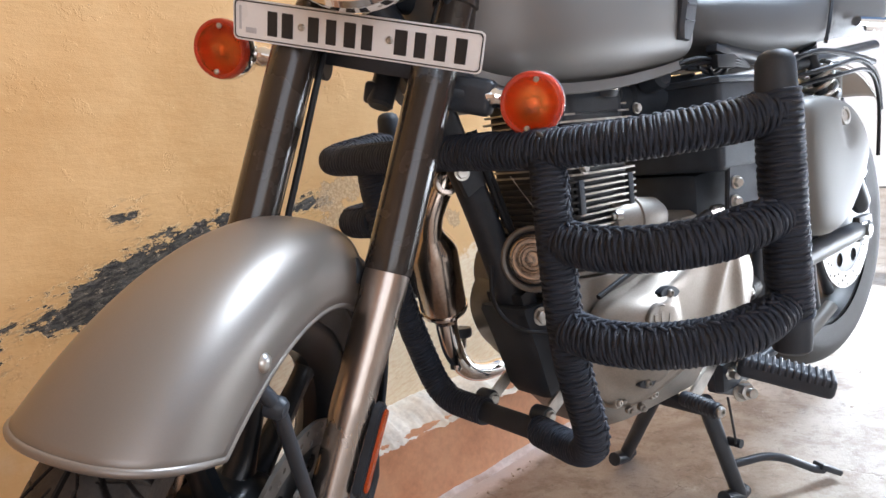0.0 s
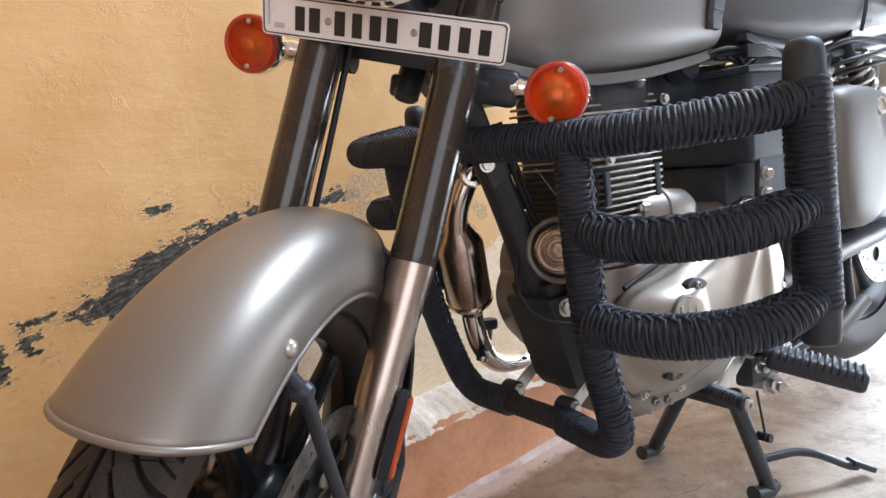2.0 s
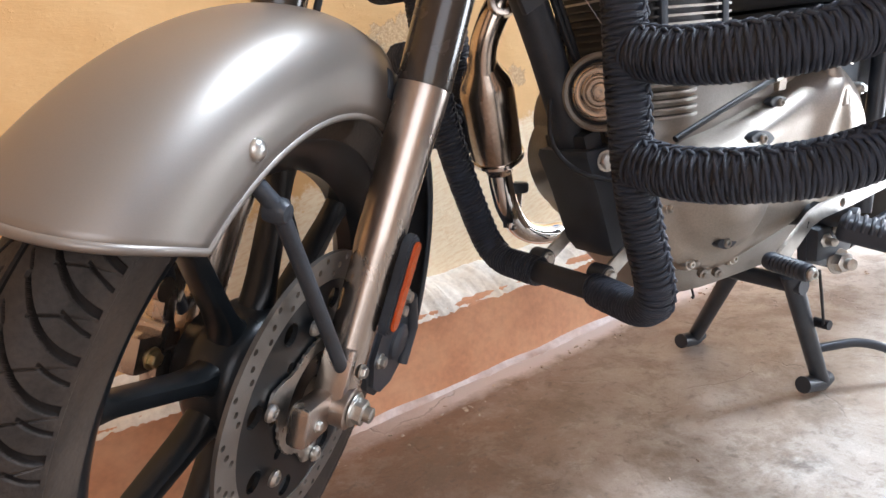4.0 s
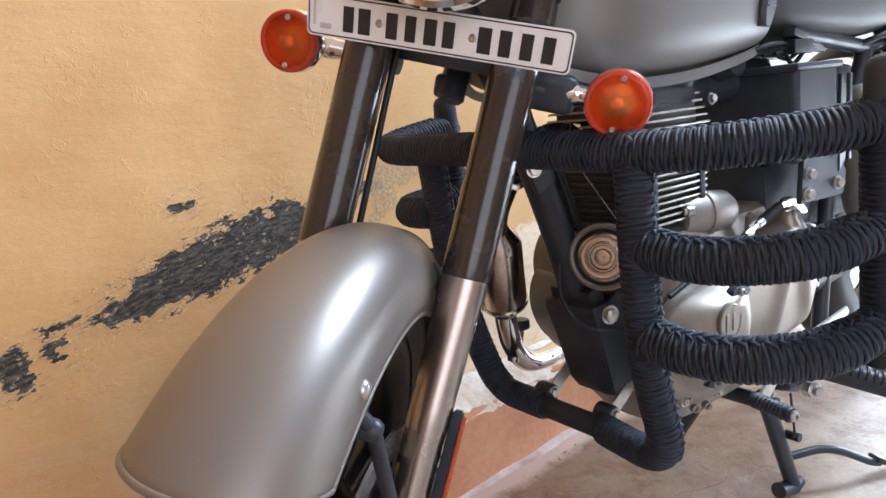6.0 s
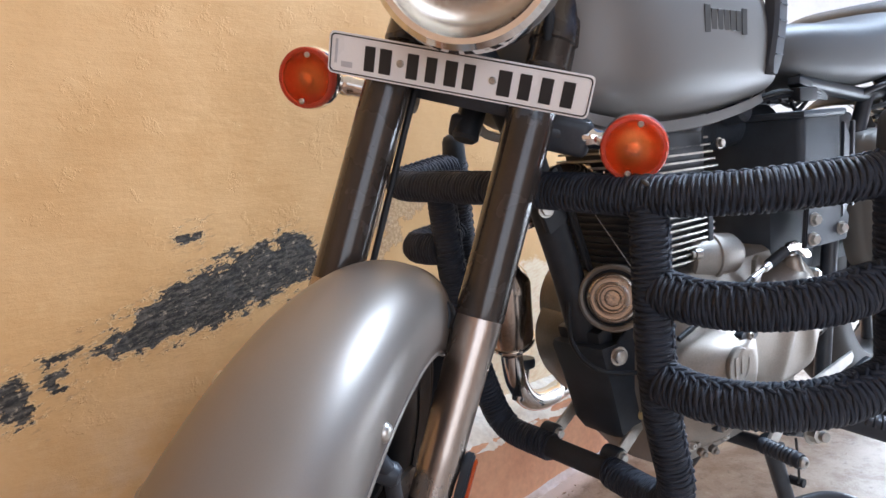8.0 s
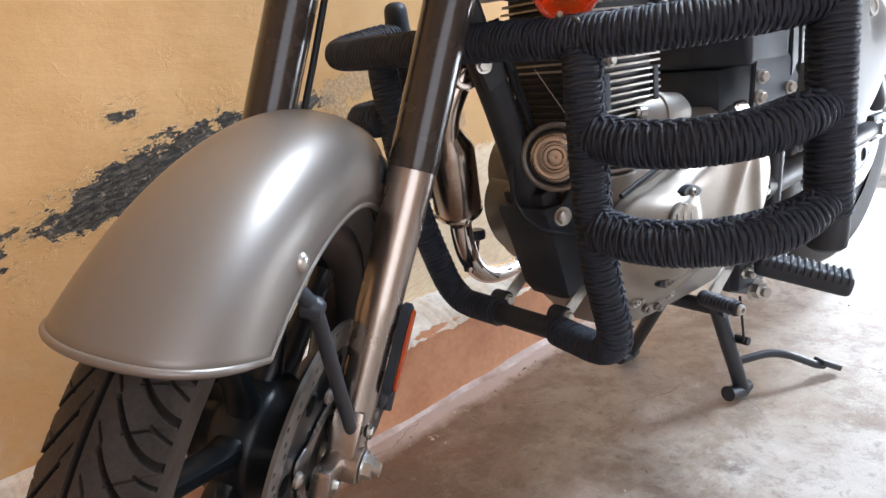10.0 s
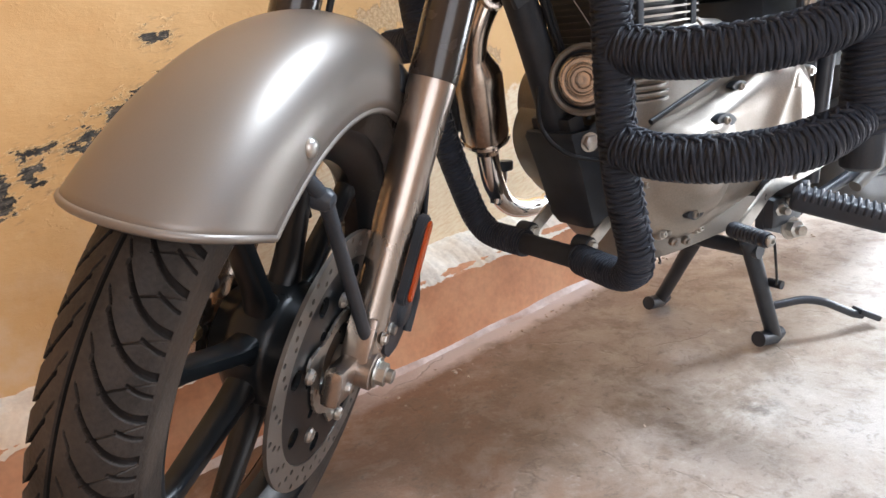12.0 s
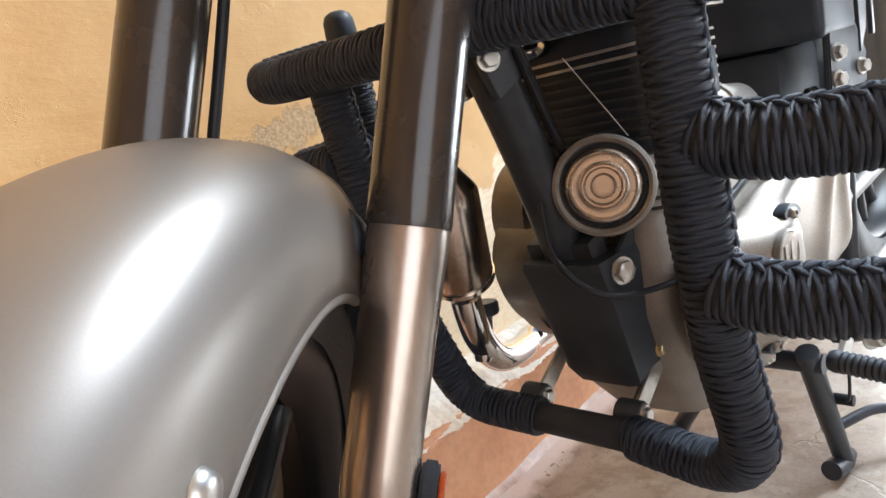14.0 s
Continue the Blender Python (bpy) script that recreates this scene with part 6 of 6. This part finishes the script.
lathe(bm, RHUB, (0, 1, 0), [(-0.046, 0.232), (-0.046, 0.222), (-0.036, 0.214), (-0.014, 0.204), (0.014, 0.204), (0.036, 0.214), (0.046, 0.222), (0.046, 0.232), (0.03, 0.228), (-0.03, 0.228), (-0.046, 0.232)], 72, False)
part("rim", bm, GREYPIPE, rear, "grey rim")
for k in range(10):
    a = 2 * math.pi * (k // 2) / 5 + (0.20 if k % 2 else -0.20) + 0.3
    bm = bmesh.new()
    d = Vector((math.sin(a), 0, math.cos(a)))
    sweep(bm, [RHUB + d * 0.04, RHUB + d * 0.12, RHUB + d * 0.208], [0.014, 0.011, 0.014], 10)
    part("spoke", bm, SATIN, rear, "")
bm = bmesh.new()
slab(bm, circle(RHUB.x, RHUB.z, 0.135, 72), -0.086, -0.0815, "y", 0, [circle(RHUB.x, RHUB.z, 0.098, 48)] + disc_holes(RHUB.x, RHUB.z, [(0.128, 0.0), (0.118, 0.4), (0.108, 0.75)], 16, 0.0032))
part("brake_disc", bm, DISC, rear, "drilled steel rear disc", smooth=False)
bm = bmesh.new()
slab(bm, circle(RHUB.x, RHUB.z, 0.099, 48), -0.085, -0.079, "y", 0, [circle(RHUB.x + 0.075 * math.cos(k * math.pi / 3), RHUB.z + 0.075 * math.sin(k * math.pi / 3), 0.016, 14) for k in range(6)])
part("disc_carrier", bm, SATIN, rear, "", smooth=False)
bm = bmesh.new()
for s in (-1, 1):
    sweep(bm, [(0.78, 0.095 * s, 0.40), (1.02, 0.105 * s, 0.42), (1.30, 0.112 * s, 0.437)], [0.026, 0.024, 0.020], 14)
    block(bm, (0.075, 0.020, 0.060), Matrix.Translation((1.29, 0.112 * s, 0.437)), 0.01)
swing = part("swingarm", bm, GREYPIPE, moto, "dark grey tubular swingarm")
bm = bmesh.new()
hexbolt(bm, (1.270, -0.124, 0.435), (0, -1, 0), 0.014, 0.012)
part("rear_axle_nut", bm, STEEL, swing, "")
bm = bmesh.new()
block(bm, (0.085, 0.045, 0.060), Matrix.Translation((1.17, -0.100, 0.525)) @ Matrix.Rotation(radians(-25), 4, "Y"), 0.01, 3)
part("rear_caliper", bm, SATIN, swing, "black rear caliper")
for s in (-1, 1):
    lo, hi = Vector((1.21, 0.140 * s, 0.490)), Vector((1.00, 0.128 * s, 0.835))
    ax = (hi - lo).normalized()
    L = (hi - lo).length
    bm = bmesh.new()
    lathe(bm, lo, ax, [(0, 0.014), (0.02, 0.022), (0.16, 0.022), (0.165, 0.012), (L - 0.03, 0.012), (L, 0.018)], 20)
    shock = part("shock_absorber", bm, SATIN, moto, "black shock absorber with a bright spring")
    bm = bmesh.new()
    u = ax.cross(Vector((0, 1, 0))).normalized()
    v = ax.cross(u)
    turns = 13
    sweep(bm, [lo + ax * (0.09 + (L - 0.13) * k / (turns * 14)) + 0.028 * (math.cos(2 * math.pi * k / 14) * u + math.sin(2 * math.pi * k / 14) * v) for k in range(turns * 14 + 1)], 0.0048, 8)
    part("shock_spring", bm, STEEL, shock, "bright coil spring")
bm = bmesh.new()
# rear mudguard arching over the wheel
rings = []
for j in range(13):
    th = -math.pi / 2 + math.pi * j / 12
    r = 0.352 + 0.022 * max(0.0, math.cos(th)) ** 0.7
    rings.append([RHUB + Vector((r * math.sin(a), 0.074 * math.sin(th), 0.015 + r * math.cos(a))) for a in (radians(-25 + 65 * i / 30) for i in range(31))])
loft(bm, rings, closed=False)
ob = part("rear_fender", bm, GREY, moto, "satin gunmetal rear fender")
sol = ob.modifiers.new("thickness", "SOLIDIFY")
sol.thickness, sol.offset = 0.0025, 1.0
bm = bmesh.new()
sweep(bm, smooth_path([(0.93, -0.12, 0.775), (1.02, -0.165, 0.79), (1.12, -0.175, 0.80), (1.22, -0.17, 0.77), (1.30, -0.15, 0.70)], 8), 0.0050, 10)
sweep(bm, smooth_path([(0.96, -0.13, 0.760), (1.05, -0.17, 0.775), (1.16, -0.178, 0.778), (1.26, -0.16, 0.72), (1.28, -0.15, 0.60)], 8), 0.0040, 10)
sweep(bm, smooth_path([(0.90, -0.12, 0.80), (0.98, -0.15, 0.82), (1.10, -0.16, 0.815), (1.25, -0.155, 0.80)], 8), 0.0060, 10)
part("cable_loom", bm, CABLE, moto, "loops of black cable under the seat")
bm = bmesh.new()
lathe(bm, (1.09, -0.13, 0.72), (0.1, 0, 1), [(0, 0.022), (0.06, 0.022), (0.065, 0.018), (0.07, 0.0)], 20, False)
part("fluid_reservoir", bm, SILVERP, moto, "pale fluid reservoir with a dark cap")
bm = bmesh.new()
for s in (-1, 1):
    sweep(bm, [(0.70, 0.11 * s, 0.83), (0.95, 0.12 * s, 0.80), (1.35, 0.12 * s, 0.84)], 0.013, 12)
    sweep(bm, [(0.80, 0.11 * s, 0.30), (0.83, 0.11 * s, 0.55), (0.95, 0.12 * s, 0.80)], 0.014, 12)
part("subframe", bm, SATIN, moto, "black rear subframe tubes")
# loose parts below the tank: coil, clips, wires
bm = bmesh.new()
for k in range(5):
    sweep(bm, smooth_path([(0.58 + 0.02 * k, -0.09 - 0.008 * k, 0.80), (0.64 + 0.015 * k, -0.115, 0.815 - 0.008 * k), (0.72 + 0.01 * k, -0.12, 0.805 + 0.004 * k), (0.80, -0.115, 0.80)], 6), 0.0035, 8)
block(bm, (0.06, 0.02, 0.022), Matrix.Translation((0.70, -0.122, 0.808)), 0.003)
part("tank_wiring", bm, CABLE, moto, "black wiring below the tank")
bm = bmesh.new()
block(bm, (0.045, 0.020, 0.012), Matrix.Translation((0.695, -0.120, 0.826)) @ Matrix.Rotation(radians(12), 4, "Y"), 0.002)
part("seat_bracket", bm, SATIN, moto, "small black bracket below the seat")

# -- foot controls and centre stand --
bm = bmesh.new()
PA, PB = Vector((0.556, -0.205, 0.348)), Vector((0.610, -0.322, 0.316))
d = (PB - PA).normalized()
side = d.cross(Vector((0, 0, 1))).normalized()
upv = side.cross(d)
PM = Matrix((( d.x, side.x, upv.x, PA.x), (d.y, side.y, upv.y, PA.y), (d.z, side.z, upv.z, PA.z), (0, 0, 0, 1)))
ln = (PB - PA).length
block(bm, (ln, 0.044, 0.032), PM @ Matrix.Translation((ln / 2, 0, -0.004)), 0.011, 4)
peg = part("foot_peg", bm, PEGRUB, moto, "black ribbed rubber foot peg")
for i in range(13):
    bm = bmesh.new()
    sweep(bm, [PM @ Vector((0.008 + (ln - 0.016) * i / 12, y, z)) for y, z in ((-0.0222, 0.000), (-0.0205, 0.008), (-0.015, 0.0128), (0.0, 0.0135), (0.015, 0.0128), (0.0205, 0.008), (0.0222, 0.000))], 0.0026, 8)
    part("peg_rib", bm, PEGRUB, peg, "")
bm = bmesh.new()
block(bm, (0.09, 0.030, 0.050), Matrix.Translation((0.600, -0.165, 0.310)), 0.01, 2)
lathe(bm, (0.575, -0.12, 0.345), (0.3, -1, 0), [(0, 0.016), (0.09, 0.014)], 18)
slab(bm, [(0.555, 0.285), (0.615, 0.262), (0.650, 0.290), (0.640, 0.345), (0.585, 0.365), (0.552, 0.335)], -0.150, -0.166, "y", 0.002)
mount = part("peg_mount", bm, SATIN, moto, "black foot peg mount with bright nuts")
for p, r in (((0.607, -0.180, 0.277), 0.014), ((0.575, -0.172, 0.315), 0.010), ((0.598, -0.176, 0.325), 0.008)):
    bm = bmesh.new()
    hexbolt(bm, p, (-0.35, -1, 0.1), r, r * 1.1)
    lathe(bm, Vector(p) + Vector((-0.003, -0.012, 0)), (-0.35, -1, 0.1), [(0, r * 0.6), (0.012, r * 0.6), (0.013, 0)], 12, False)
    part("mount_nut", bm, STEEL, mount, "bright zinc nut")
bm = bmesh.new()
slab(bm, [(0.418, 0.322), (0.426, 0.310), (0.446, 0.312), (0.505, 0.352), (0.530, 0.358), (0.60, 0.362), (0.70, 0.372), (0.708, 0.382), (0.700, 0.392), (0.59, 0.384), (0.520, 0.379), (0.500, 0.374), (0.430, 0.332)], -0.195, -0.200, "y", 0.0012, [circle(0.572, 0.371, 0.0058, 14)])
lever = part("gear_lever", bm, STEEL, moto, "bright steel gear lever with a rubber sleeve")
bm = bmesh.new()
pa, pb = Vector((0.426, -0.190, 0.325)), Vector((0.415, -0.252, 0.323))
lathe(bm, pa, pb - pa, [(0, 0.010), (0.004, 0.0115)] + [q for k in range(8) for q in ((0.008 + 0.006 * k, 0.0118), (0.011 + 0.006 * k, 0.0102))] + [(0.058, 0.0115), (0.062, 0.010)], 20)
part("lever_rubber", bm, PEGRUB, lever, "ribbed black rubber sleeve")
bm = bmesh.new()
domebolt(bm, pb, pb - pa, 0.008, 0.006)
part("lever_bolt", bm, STEEL, lever, "")

bm = bmesh.new()
sweep(bm, [(0.638, -0.115, 0.215), (0.638, 0.125, 0.215)], 0.014, 14)
sweep(bm, [(0.640, -0.090, 0.215), (0.700, -0.092, 0.080)], 0.010, 12)
stand = part("centre_stand", bm, SATIN, moto, "black steel centre stand, lowered")
for s, top, foot in ((-1, Vector((0.628, -0.098, 0.235)), Vector((0.728, -0.098, 0.018))), (1, Vector((0.655, 0.010, 0.228)), Vector((0.730, 0.160, 0.018)))):
    bm = bmesh.new()
    sweep(bm, [top, top.lerp(foot, 0.5), foot], [0.0150, 0.0140, 0.0140], 16)
    part("stand_leg", bm, SATIN, stand, "")
    bm = bmesh.new()
    sweep(bm, [foot + Vector((-0.045, -0.004 * s, 0.006)), foot + Vector((0.0, 0, -0.003)), foot + Vector((0.022, 0.0, 0.000))], [0.0145, 0.0145, 0.012], 16)
    part("stand_foot", bm, SATIN, stand, "")
bm = bmesh.new()
sweep(bm, round_path([(0.700, -0.098, 0.085), (0.770, -0.128, 0.086), (0.803, -0.150, 0.076), (0.868, -0.176, 0.036), (0.885, -0.182, 0.030)], 0.02), 0.0078, 14)
part("stand_tang", bm, SATIN, stand, "black foot tang")
bm = bmesh.new()
block(bm, (0.054, 0.026, 0.012), Matrix.Translation((0.896, -0.186, 0.030)) @ Matrix.Rotation(radians(-22), 4, "Z") @ Matrix.Rotation(radians(28), 4, "Y"), 0.004)
part("tang_pad", bm, SATIN, stand, "")
bm = bmesh.new()
sweep(bm, smooth_path([(0.615, -0.150, 0.255), (0.640, -0.142, 0.20), (0.665, -0.132, 0.155), (0.684, -0.120, 0.140)], 6), 0.0022, 8)
lathe(bm, (0.684, -0.132, 0.142), (0, 1, 0), [(0, 0.008), (0.025, 0.008)], 14)
part("stand_spring_wire", bm, CABLE, stand, "thin dark spring wire")
bm = bmesh.new()
sweep(bm, smooth_path([(0.66, 0.105, 0.20), (0.67, 0.12, 0.16), (0.675, 0.118, 0.13), (0.66, 0.11, 0.135)], 6), 0.0022, 8)
part("stand_wire", bm, CABLE, stand, "")
# side stand folded up along the frame, its tip pale
bm = bmesh.new()
sweep(bm, [(0.72, -0.13, 0.27), (0.90, -0.15, 0.31)], 0.011, 12)
part("side_stand", bm, SATIN, moto, "folded black side stand")
bm = bmesh.new()
sweep(bm, [(0.86, -0.16, 0.285), (0.965, -0.172, 0.335)], [0.011, 0.013], 14)
part("side_stand_tip", bm, SILVERP, moto, "pale worn tip of the side stand")
